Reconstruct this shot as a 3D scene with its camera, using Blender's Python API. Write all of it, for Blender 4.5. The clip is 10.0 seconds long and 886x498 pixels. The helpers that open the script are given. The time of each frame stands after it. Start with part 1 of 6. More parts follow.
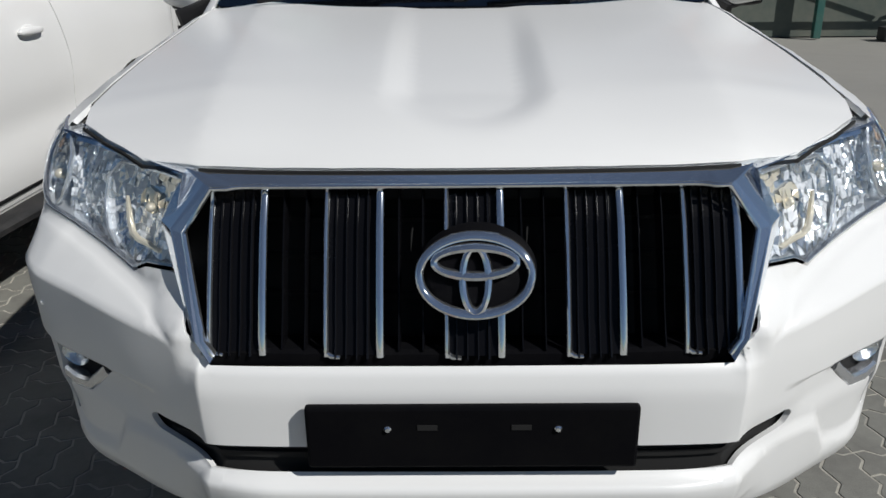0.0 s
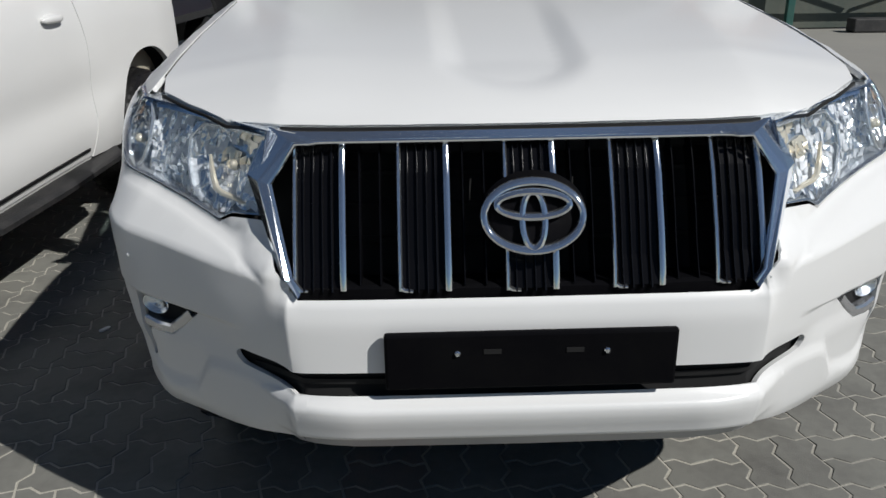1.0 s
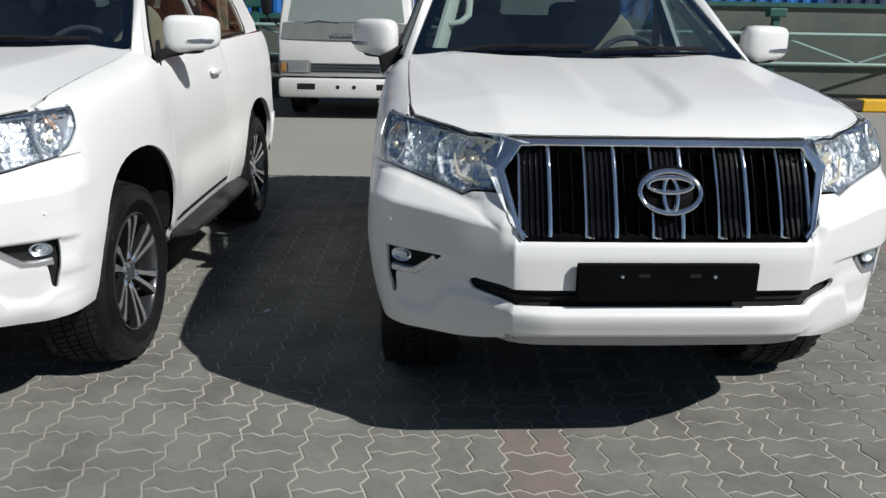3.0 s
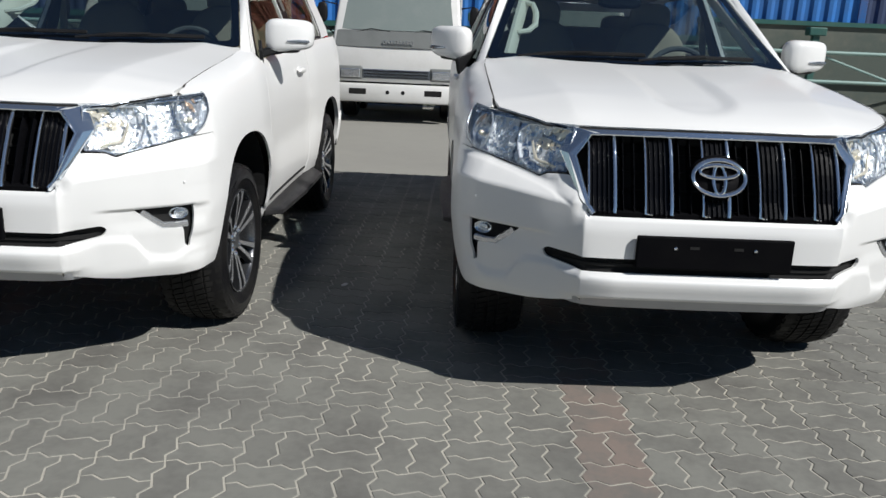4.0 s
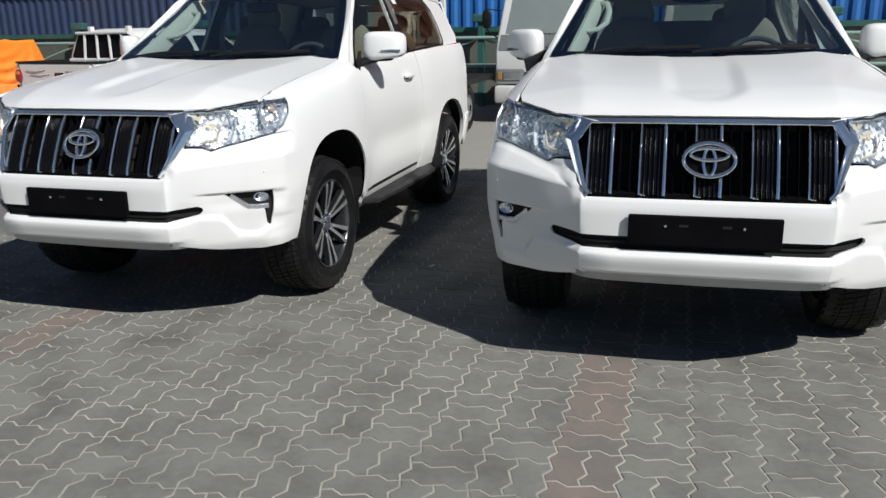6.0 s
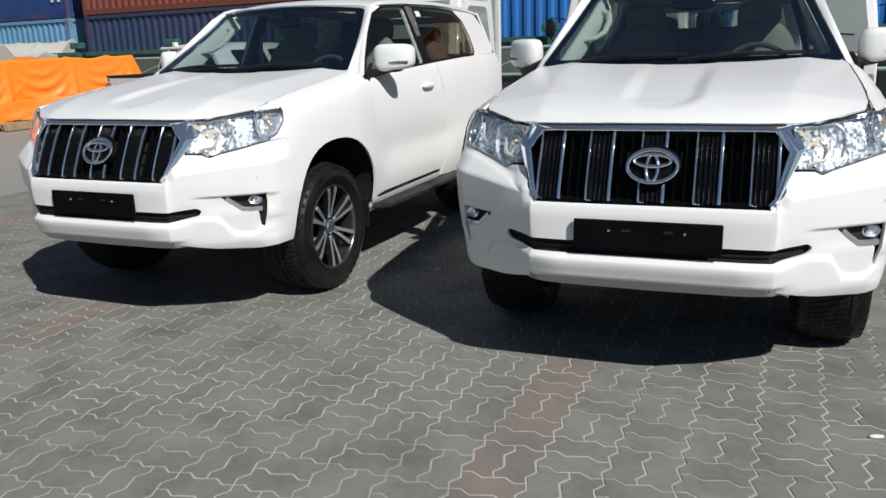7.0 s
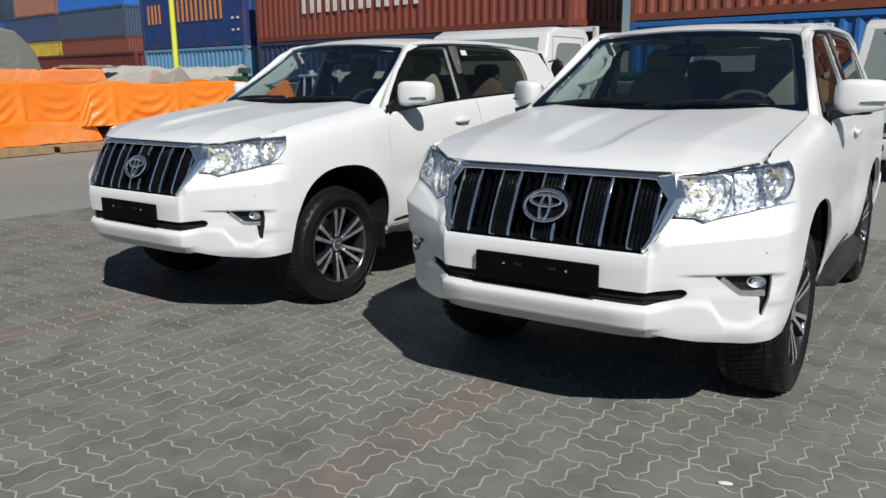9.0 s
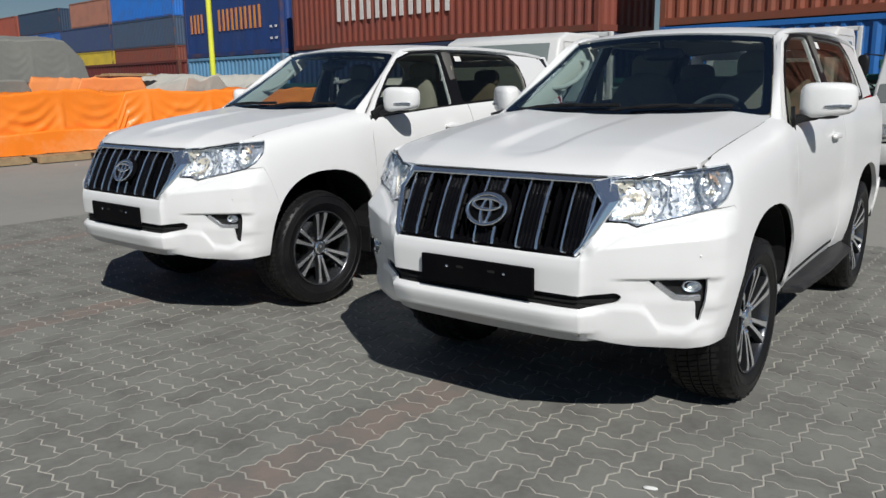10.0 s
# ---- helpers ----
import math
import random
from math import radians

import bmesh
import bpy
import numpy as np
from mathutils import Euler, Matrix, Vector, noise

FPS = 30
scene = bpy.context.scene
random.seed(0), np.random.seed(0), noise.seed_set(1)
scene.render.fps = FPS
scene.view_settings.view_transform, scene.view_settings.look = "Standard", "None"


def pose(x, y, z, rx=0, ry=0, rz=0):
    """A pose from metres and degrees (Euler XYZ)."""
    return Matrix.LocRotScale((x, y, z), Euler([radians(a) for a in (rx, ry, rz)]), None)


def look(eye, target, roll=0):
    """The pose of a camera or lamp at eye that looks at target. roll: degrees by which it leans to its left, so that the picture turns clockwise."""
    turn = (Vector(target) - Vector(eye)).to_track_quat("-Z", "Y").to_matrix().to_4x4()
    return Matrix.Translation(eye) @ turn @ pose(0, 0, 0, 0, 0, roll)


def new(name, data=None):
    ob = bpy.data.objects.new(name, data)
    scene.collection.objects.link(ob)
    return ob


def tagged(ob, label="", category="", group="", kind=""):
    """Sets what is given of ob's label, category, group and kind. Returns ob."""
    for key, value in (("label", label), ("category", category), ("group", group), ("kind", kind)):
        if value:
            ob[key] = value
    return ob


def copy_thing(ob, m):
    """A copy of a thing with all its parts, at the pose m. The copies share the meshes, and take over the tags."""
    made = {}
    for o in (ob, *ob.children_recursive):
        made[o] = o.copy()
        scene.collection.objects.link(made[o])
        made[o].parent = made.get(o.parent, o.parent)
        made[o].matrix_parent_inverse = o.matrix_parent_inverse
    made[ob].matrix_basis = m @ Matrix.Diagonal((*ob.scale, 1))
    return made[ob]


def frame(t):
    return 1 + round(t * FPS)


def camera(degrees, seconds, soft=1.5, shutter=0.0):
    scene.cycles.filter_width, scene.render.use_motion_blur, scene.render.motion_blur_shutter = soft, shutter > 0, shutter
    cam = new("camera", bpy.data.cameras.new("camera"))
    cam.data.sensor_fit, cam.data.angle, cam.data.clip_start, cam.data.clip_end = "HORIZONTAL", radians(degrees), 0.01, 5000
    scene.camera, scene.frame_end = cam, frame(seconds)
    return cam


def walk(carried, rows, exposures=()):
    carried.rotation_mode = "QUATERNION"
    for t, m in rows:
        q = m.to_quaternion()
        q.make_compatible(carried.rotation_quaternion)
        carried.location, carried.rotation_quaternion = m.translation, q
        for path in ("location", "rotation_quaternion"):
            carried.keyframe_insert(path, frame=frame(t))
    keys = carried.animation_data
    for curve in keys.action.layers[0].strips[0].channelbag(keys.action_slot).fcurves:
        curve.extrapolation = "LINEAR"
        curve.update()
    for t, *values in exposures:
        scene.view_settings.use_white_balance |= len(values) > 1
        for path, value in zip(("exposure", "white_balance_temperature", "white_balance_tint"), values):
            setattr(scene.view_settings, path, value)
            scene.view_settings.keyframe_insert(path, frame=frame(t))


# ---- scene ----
cam = camera(58.5, 10.0)
PATH = [
    (0, (0.018, 0.124, 1.458), (-0.076, 1.990, 0.745), -0.7),
    (0.5, (-0.062, 0.079, 1.435), (-0.104, 1.950, 0.723), -0.6),
    (1, (-0.140, -0.082, 1.429), (-0.171, 1.784, 0.709), -0.9),
    (1.5, (-0.279, -0.255, 1.438), (-0.253, 1.617, 0.733), -0.1),
    (2, (-0.447, -0.517, 1.456), (-0.390, 1.375, 0.810), 0.9),
    (2.5, (-0.585, -0.770, 1.451), (-0.533, 1.140, 0.861), 0.8),
    (4, (-0.928, -1.499, 1.413), (-0.961, 0.431, 0.881), 2.4),
    (4.5, (-0.830, -1.659, 1.409), (-0.973, 0.265, 0.881), 1.8),
    (5, (-0.623, -1.795, 1.405), (-0.906, 0.116, 0.884), 1.1),
    (5.5, (-0.390, -1.837, 1.432), (-0.810, 0.045, 0.904), 0.1),
    (7, (0.483, -1.789, 1.430), (-0.294, -0.016, 0.928), -1.9),
    (7.5, (0.792, -1.762, 1.433), (-0.095, -0.037, 0.948), -1.6),
    (8, (1.075, -1.762, 1.442), (0.101, -0.077, 0.980), -0.9),
    (8.5, (1.320, -1.683, 1.465), (0.263, -0.043, 1.019), -0.5),
    (9, (1.581, -1.548, 1.473), (0.435, 0.035, 1.046), -0.5),
    (9.5, (1.768, -1.438, 1.469), (0.572, 0.111, 1.050), -0.7),
    (10, (1.958, -1.318, 1.462), (0.718, 0.197, 1.052), -0.8),
]
walk(cam, [(t, look(eye, target, roll)) for t, eye, target, roll in PATH],
     exposures=[(0.0, -0.30), (0.8, -0.32), (2.2, -0.15), (4.5, 0.01), (7.5, -0.04), (9.0, -0.20), (10.0, -0.22)])

# ---- light ----
SUN = Vector((0.90, -0.58, 1.0)).normalized()
world = bpy.data.worlds.new("sky")
scene.world = world
world.use_nodes = True
sky = world.node_tree.nodes.new("ShaderNodeTexSky")
sky.sky_type, sky.sun_disc = "NISHITA", False
sky.sun_elevation, sky.sun_rotation = math.asin(SUN.z), math.atan2(SUN.x, SUN.y)
sky.dust_density, sky.ozone_density = 0.05, 5.0
world.node_tree.links.new(sky.outputs[0], world.node_tree.nodes["Background"].inputs[0])
world.node_tree.nodes["Background"].inputs[1].default_value = 0.041
sun = new("sun", bpy.data.lights.new("sun", "SUN"))
sun.data.energy, sun.data.angle, sun.data.color = 4.8, radians(0.53), (1.0, 0.985, 0.96)
sun.matrix_world = look(SUN * 50, (0, 0, 0))


# ---- materials ----
def material(name, color, rough=0.5, metal=0.0, vary=0.0, scale=8.0, bump=0.0, bump_scale=60.0, coat=0.0, tint=None, per_piece=0.0, spec=0.5, coat_rough=0.06, wide=False):
    """Principled surface with stains (vary, at scale; wide: running on from piece to piece), fine relief (bump) and, per_piece, a shade of its own for each piece."""
    m = bpy.data.materials.new(name)
    m.use_nodes = True
    nt = m.node_tree
    b = nt.nodes["Principled BSDF"]
    b.inputs["Roughness"].default_value, b.inputs["Metallic"].default_value = rough, metal
    b.inputs["Coat Weight"].default_value, b.inputs["Coat Roughness"].default_value = coat, coat_rough
    b.inputs["Specular IOR Level"].default_value = spec
    b.inputs["Base Color"].default_value = (*color, 1)
    if vary or bump:
        tc = nt.nodes.new("ShaderNodeTexCoord")
    if vary or per_piece:
        mix = nt.nodes.new("ShaderNodeMix")
        mix.data_type = "RGBA"
        mix.inputs["A"].default_value = (*color, 1)
        dark = tint or tuple(c * 0.55 for c in color)
        mix.inputs["B"].default_value = (*dark, 1)
        if vary:
            n1, n2 = nt.nodes.new("ShaderNodeTexNoise"), nt.nodes.new("ShaderNodeTexNoise")
            n1.inputs["Scale"].default_value, n2.inputs["Scale"].default_value = scale, scale * 9
            n1.inputs["Detail"].default_value = n2.inputs["Detail"].default_value = 5
            place = nt.nodes.new("ShaderNodeNewGeometry").outputs["Position"] if wide else tc.outputs["Object"]
            for n in (n1, n2):
                nt.links.new(place, n.inputs["Vector"])
            ramp = nt.nodes.new("ShaderNodeMapRange")
            ramp.inputs["From Min"].default_value, ramp.inputs["From Max"].default_value = 0.42, 0.72
            ramp.inputs["To Max"].default_value = vary
            add = nt.nodes.new("ShaderNodeMath")
            add.operation = "ADD"
            half = nt.nodes.new("ShaderNodeMath")
            half.operation = "MULTIPLY_ADD"
            half.inputs[1].default_value, half.inputs[2].default_value = 0.35, -0.17
            nt.links.new(n2.outputs["Fac"], half.inputs[0])
            nt.links.new(n1.outputs["Fac"], add.inputs[0])
            nt.links.new(half.outputs[0], add.inputs[1])
            nt.links.new(add.outputs[0], ramp.inputs["Value"])
            fac = ramp.outputs[0]
        if per_piece:
            info, geo = nt.nodes.new("ShaderNodeObjectInfo"), nt.nodes.new("ShaderNodeNewGeometry")
            both = nt.nodes.new("ShaderNodeMath")
            both.operation = "ADD"
            nt.links.new(info.outputs["Random"], both.inputs[0])
            nt.links.new(geo.outputs["Random Per Island"], both.inputs[1])
            fr = nt.nodes.new("ShaderNodeMath")
            fr.operation = "FRACT"
            nt.links.new(both.outputs[0], fr.inputs[0])
            mul = nt.nodes.new("ShaderNodeMath")
            mul.operation = "MULTIPLY_ADD"
            mul.inputs[1].default_value = per_piece
            nt.links.new(fr.outputs[0], mul.inputs[0])
            if vary:
                nt.links.new(fac, mul.inputs[2])
            fac = mul.outputs[0]
        nt.links.new(fac, mix.inputs["Factor"])
        nt.links.new(mix.outputs["Result"], b.inputs["Base Color"])
    if bump:
        n3, bp = nt.nodes.new("ShaderNodeTexNoise"), nt.nodes.new("ShaderNodeBump")
        n3.inputs["Scale"].default_value, n3.inputs["Detail"].default_value = bump_scale, 4
        bp.inputs["Strength"].default_value, bp.inputs["Distance"].default_value = bump, 0.01
        nt.links.new(tc.outputs["Object"], n3.inputs["Vector"])
        nt.links.new(n3.outputs["Fac"], bp.inputs["Height"])
        nt.links.new(bp.outputs[0], b.inputs["Normal"])
    return m


def glass(name, tint, gloss=1.0, rough=0.0, base=0.045):
    """A thin pane: tinted see-through with a mirror-like sheen that grows at grazing angles."""
    m = bpy.data.materials.new(name)
    m.use_nodes = True
    nt = m.node_tree
    nt.nodes.remove(nt.nodes["Principled BSDF"])
    clear, shine, mix, lw = (nt.nodes.new("ShaderNode" + k) for k in ("BsdfTransparent", "BsdfGlossy", "MixShader", "LayerWeight"))
    clear.inputs["Color"].default_value = (*tint, 1)
    shine.inputs["Roughness"].default_value = rough
    shine.inputs["Color"].default_value = (gloss, gloss, gloss, 1)
    power, scale = nt.nodes.new("ShaderNodeMath"), nt.nodes.new("ShaderNodeMath")
    power.operation, scale.operation = "POWER", "MULTIPLY_ADD"
    power.inputs[1].default_value = 5.0
    scale.inputs[1].default_value, scale.inputs[2].default_value = 0.9 - base, base
    nt.links.new(lw.outputs["Facing"], power.inputs[0])
    nt.links.new(power.outputs[0], scale.inputs[0])
    nt.links.new(scale.outputs[0], mix.inputs[0])
    nt.links.new(clear.outputs[0], mix.inputs[1])
    nt.links.new(shine.outputs[0], mix.inputs[2])
    nt.links.new(mix.outputs[0], nt.nodes["Material Output"].inputs[0])
    return m


PAINT = material("pearl_white_paint", (0.785, 0.785, 0.77), 0.36, coat=0.35, coat_rough=0.16, vary=0.05, scale=2.0, tint=(0.73, 0.73, 0.715), bump=0.01, bump_scale=900)
CHROME = material("chrome", (0.93, 0.97, 1.0), 0.05, 0.955, vary=0.06, scale=14, tint=(0.86, 0.90, 0.95))
SATIN = material("satin_silver", (0.55, 0.56, 0.58), 0.24, 1.0, vary=0.1, scale=14)
BLACK = material("gloss_black_plastic", (0.008, 0.008, 0.009), 0.16, vary=0.2, scale=10, tint=(0.02, 0.02, 0.02))
PLATE_BLACK = material("matt_black_bracket", (0.004, 0.004, 0.005), 0.5, vary=0.4, scale=9, tint=(0.008, 0.008, 0.008), bump=0.05, bump_scale=500, spec=0.03)
SATIN_BLACK = material("satin_black_plastic", (0.012, 0.012, 0.013), 0.45, vary=0.4, scale=9, tint=(0.024, 0.024, 0.024), bump=0.05, bump_scale=500, spec=0.2)
PILLAR_BLACK = material("black_window_film", (0.008, 0.008, 0.009), 0.4, vary=0.2, scale=10, tint=(0.014, 0.014, 0.014), spec=0.12)
GRILLE_BLACK = material("piano_black_plastic", (0.004, 0.004, 0.005), 0.2, vary=0.2, tint=(0.008, 0.008, 0.009), spec=0.16)
RIB_BLACK = material("semi_gloss_black_rib", (0.006, 0.006, 0.007), 0.15, vary=0.2, tint=(0.010, 0.010, 0.011), spec=0.5)
DEEP = material("matt_black_cavity", (0.006, 0.006, 0.006), 0.9, vary=0.3, tint=(0.012, 0.012, 0.012))
RUBBER = material("tyre_rubber", (0.007, 0.007, 0.008), 0.42, vary=0.5, scale=6, tint=(0.02, 0.019, 0.017), bump=0.15, bump_scale=180, spec=0.25)
DUSTY_RUBBER = material("dusty_tread_rubber", (0.010, 0.0098, 0.0095), 0.7, vary=0.6, scale=8, tint=(0.022, 0.021, 0.020), bump=0.2, bump_scale=180, spec=0.25)
VALANCE = material("silver_grey_plastic", (0.42, 0.43, 0.45), 0.35, 0.3, vary=0.2, scale=10)
TRIM_SILVER = material("satin_silver_paint", (0.74, 0.76, 0.79), 0.22, 0.85, vary=0.1, scale=14)
ALLOY = material("machined_alloy", (0.78, 0.79, 0.80), 0.24, 0.8, vary=0.3, scale=18, tint=(0.6, 0.61, 0.63))
RIM_GREY = material("polished_grey_rim", (0.16, 0.165, 0.175), 0.22, 0.85, vary=0.3, scale=12)
DARK_ALLOY = material("dark_painted_alloy", (0.02, 0.021, 0.023), 0.35, 0.4, vary=0.3, scale=12)
BOARD = material("grey_tread_plastic", (0.012, 0.012, 0.013), 0.5, vary=0.7, scale=14, tint=(0.04, 0.038, 0.036), bump=0.3, bump_scale=90)
REFLECTOR = material("faceted_reflector", (0.93, 0.95, 0.97), 0.20, 0.92, bump=0.3, bump_scale=90)
# pale matt facet colour: the headlamps' sparkle put into the colour
SPARKLE = material("pale_sparkle_facet", (0.78, 0.80, 0.83), 0.36, 0.05, vary=0.6, scale=30, tint=(0.46, 0.52, 0.60), bump=0.5, bump_scale=120, coat=0.2)
BROWN_LENS = material("smoked_amber_lens", (0.50, 0.36, 0.26), 0.25, 0.4, coat=0.5)
LAMP_SILVER = material("silvered_lamp_shell", (0.82, 0.86, 0.90), 0.20, 0.75, vary=0.2, scale=20, bump=0.3, bump_scale=28)
GILT = material("gilded_reflector", (0.92, 0.84, 0.68), 0.20, 0.5, bump=0.2, bump_scale=60)
AMBER = material("amber_lens", (0.45, 0.24, 0.08), 0.15, 0.2, bump=0.3, bump_scale=160, coat=1)
LAMP_GREY = material("lamp_bezel", (0.32, 0.36, 0.42), 0.18, 0.85, vary=0.3, scale=20)
RED_LENS = material("red_lamp_lens", (0.32, 0.01, 0.012), 0.12, coat=1.0, vary=0.2, scale=20)
BEIGE = material("beige_trim", (0.42, 0.38, 0.30), 0.7, vary=0.25, scale=6, bump=0.15, bump_scale=260)
IVORY = material("ivory_pillar_trim", (0.84, 0.77, 0.62), 0.65, vary=0.15, scale=6, bump=0.1, bump_scale=260)
GREY_TRIM = material("grey_pillar_trim", (0.11, 0.105, 0.095), 0.75, vary=0.25, scale=6, bump=0.15, bump_scale=260)
SEAT = material("beige_cloth", (0.27, 0.24, 0.19), 0.9, vary=0.3, scale=7, bump=0.3, bump_scale=300)
DASH = material("charcoal_dash", (0.035, 0.036, 0.038), 0.7, vary=0.3, scale=9, bump=0.15, bump_scale=300)
PAPER = material("white_paper", (0.75, 0.75, 0.72), 0.8, vary=0.1, scale=12)
WINDSCREEN = glass("windscreen_glass", (0.64, 0.76, 0.80), base=0.20)
SIDE_GLASS = glass("side_glass", (0.72, 0.78, 0.75), gloss=0.7)
DARK_GLASS = glass("privacy_glass", (0.46, 0.46, 0.40), gloss=0.7)
LENS = glass("lamp_cover", (0.95, 0.97, 0.98), base=0.05)
FRIT = material("black_frit", (0.004, 0.004, 0.006), 0.12)
TRUCK_WHITE = material("weathered_white_paint", (0.70, 0.70, 0.68), 0.45, coat=0.3, vary=0.35, scale=3, tint=(0.55, 0.54, 0.5))
TRUCK_GREY = material("grey_painted_panel", (0.16, 0.17, 0.165), 0.5, vary=0.3, scale=5)
CAB_GLASS = material("dark_cab_glass", (0.006, 0.008, 0.011), 0.12, vary=0.3, scale=3, tint=(0.012, 0.014, 0.018), spec=0.04)
TRUCK_GLASS = material("dusty_truck_glass", (0.20, 0.235, 0.225), 0.12, vary=0.25, scale=3, tint=(0.30, 0.32, 0.30))
STEEL_GREEN = material("green_painted_steel", (0.02, 0.10, 0.085), 0.55, vary=0.5, scale=4, tint=(0.07, 0.13, 0.1), bump=0.1, bump_scale=60)
RAIL_GREY = material("pale_green_rail", (0.24, 0.36, 0.33), 0.5, vary=0.4, scale=5, tint=(0.2, 0.25, 0.22))
WALL_OLIVE = material("olive_grey_sheet", (0.085, 0.105, 0.09), 0.8, vary=0.7, scale=0.9, tint=(0.16, 0.16, 0.13), bump=0.2, bump_scale=20)
YELLOW = material("yellow_paint", (0.85, 0.48, 0.02), 0.6, vary=0.4, scale=6, tint=(0.5, 0.32, 0.06))
KERB_BLACK = material("black_kerb_paint", (0.03, 0.03, 0.03), 0.7, vary=0.4, scale=6, tint=(0.09, 0.085, 0.08))
LIME = material("lime_yellow_paint", (0.72, 0.78, 0.06), 0.5, vary=0.2, scale=3)
TARP_ORANGE = material("orange_tarpaulin", (0.95, 0.235, 0.018), 0.42, vary=0.3, scale=0.8, tint=(0.98, 0.33, 0.07), bump=0.12, bump_scale=9, coat=0.12, coat_rough=0.3)
TARP_FADED = material("faded_orange_tarpaulin", (0.90, 0.30, 0.09), 0.55, vary=0.3, scale=0.8, tint=(0.92, 0.40, 0.18), bump=0.12, bump_scale=9)
DARK_FOOT = material("dark_grey_foot", (0.07, 0.07, 0.066), 0.75, vary=0.4, scale=0.7, tint=(0.10, 0.10, 0.09), bump=0.25, bump_scale=6)
TARP_STREAKED = material("streaked_orange_tarpaulin", (0.95, 0.24, 0.02), 0.30, vary=0.5, scale=1.2, tint=(0.98, 0.46, 0.20), bump=0.15, bump_scale=9, coat=0.3, coat_rough=0.2)
TARP_GREY = material("grey_tarpaulin", (0.20, 0.20, 0.18), 0.7, vary=0.4, scale=0.7, tint=(0.28, 0.27, 0.24), bump=0.25, bump_scale=6)
TARP_PALE = material("pale_grey_tarpaulin", (0.46, 0.45, 0.40), 0.65, vary=0.4, scale=0.9, tint=(0.33, 0.32, 0.28), bump=0.3, bump_scale=8)
WOOD = material("pallet_wood", (0.38, 0.27, 0.15), 0.85, vary=0.6, scale=6, bump=0.3, bump_scale=50)
PAVER = material("grey_concrete_paver", (0.226, 0.225, 0.200), 0.85, vary=0.75, scale=3.4, tint=(0.140, 0.136, 0.124), bump=0.3, bump_scale=230, per_piece=0.36, spec=0.3, wide=True)
PAVER_RED = material("faded_red_paver", (0.245, 0.196, 0.168), 0.87, vary=0.9, scale=5, tint=(0.175, 0.165, 0.148), bump=0.35, bump_scale=230, per_piece=0.4, spec=0.3, wide=True)
SAND = material("sandy_joint", (0.47, 0.445, 0.38), 0.95, vary=0.95, scale=1.3, tint=(0.26, 0.252, 0.225), bump=0.5, bump_scale=120)
LETTER_ORANGE = material("orange_stencil_paint", (0.85, 0.30, 0.05), 0.6, vary=0.4, scale=4, tint=(0.45, 0.22, 0.12))
LETTER_WHITE = material("white_stencil_paint", (0.78, 0.77, 0.74), 0.6, vary=0.3, scale=4, tint=(0.5, 0.42, 0.38))


# ---- mesh helpers ----
def link(name, me, mat, parent=None, label=""):
    if mat and not me.materials:
        me.materials.append(mat)
    ob = new(name, me)
    if parent:
        ob.parent = parent
    if label:
        ob["label"] = label
    return ob


def part(name, bm, mat, parent=None, label="", smooth=False):
    """One bmesh as one object, under a thing or a part."""
    me = bpy.data.meshes.new(name)
    bm.normal_update()
    if smooth:
        for f in bm.faces:
            f.smooth = True
    bm.to_mesh(me)
    bm.free()
    if smooth:
        me.set_sharp_from_angle(angle=radians(38))
    return link(name, me, mat, parent, label)


def thing(name, at=(0, 0, 0), yaw=0.0, label="", category="", group="", kind=""):
    ob = new(name)
    ob.empty_display_size = 0.2
    ob.matrix_world = pose(*at, 0, 0, yaw)
    return tagged(ob, label, category, group, kind)


def box(bm, x0, x1, y0, y1, z0, z1, bevel=0.0, m=None):
    """A box between the given limits, its edges rounded by bevel."""
    r = bmesh.ops.create_cube(bm, size=1)["verts"]
    for v in r:
        v.co = Vector(((x0 + x1) / 2 + v.co.x * (x1 - x0), (y0 + y1) / 2 + v.co.y * (y1 - y0), (z0 + z1) / 2 + v.co.z * (z1 - z0)))
    if bevel:
        es = list({e for v in r for e in v.link_edges})
        r = bmesh.ops.bevel(bm, geom=es, offset=bevel, segments=2, affect="EDGES", profile=0.5)["verts"]
    if m:
        bmesh.ops.transform(bm, matrix=m, verts=r)
    return bm


def block(*a, **k):
    return box(bmesh.new(), *a, **k)


def lathe(bm, profile, n=48, axis="x", at=(0, 0, 0), closed=False):
    """Turn a profile of (along, radius) about an axis."""
    rings = []
    for i in range(n):
        c, s = math.cos(2 * math.pi * i / n), math.sin(2 * math.pi * i / n)
        ring = []
        for a, r in profile:
            p = {"x": (a, r * c, r * s), "y": (r * c, a, r * s), "z": (r * c, r * s, a)}[axis]
            ring.append(bm.verts.new(Vector(p) + Vector(at)))
        rings.append(ring)
    m = len(profile)
    for i in range(n):
        for j in range(m if closed else m - 1):
            q = (rings[i][j], rings[i][(j + 1) % m], rings[(i + 1) % n][(j + 1) % m], rings[(i + 1) % n][j])
            try:
                bm.faces.new(q)
            except ValueError:
                pass
    return bm


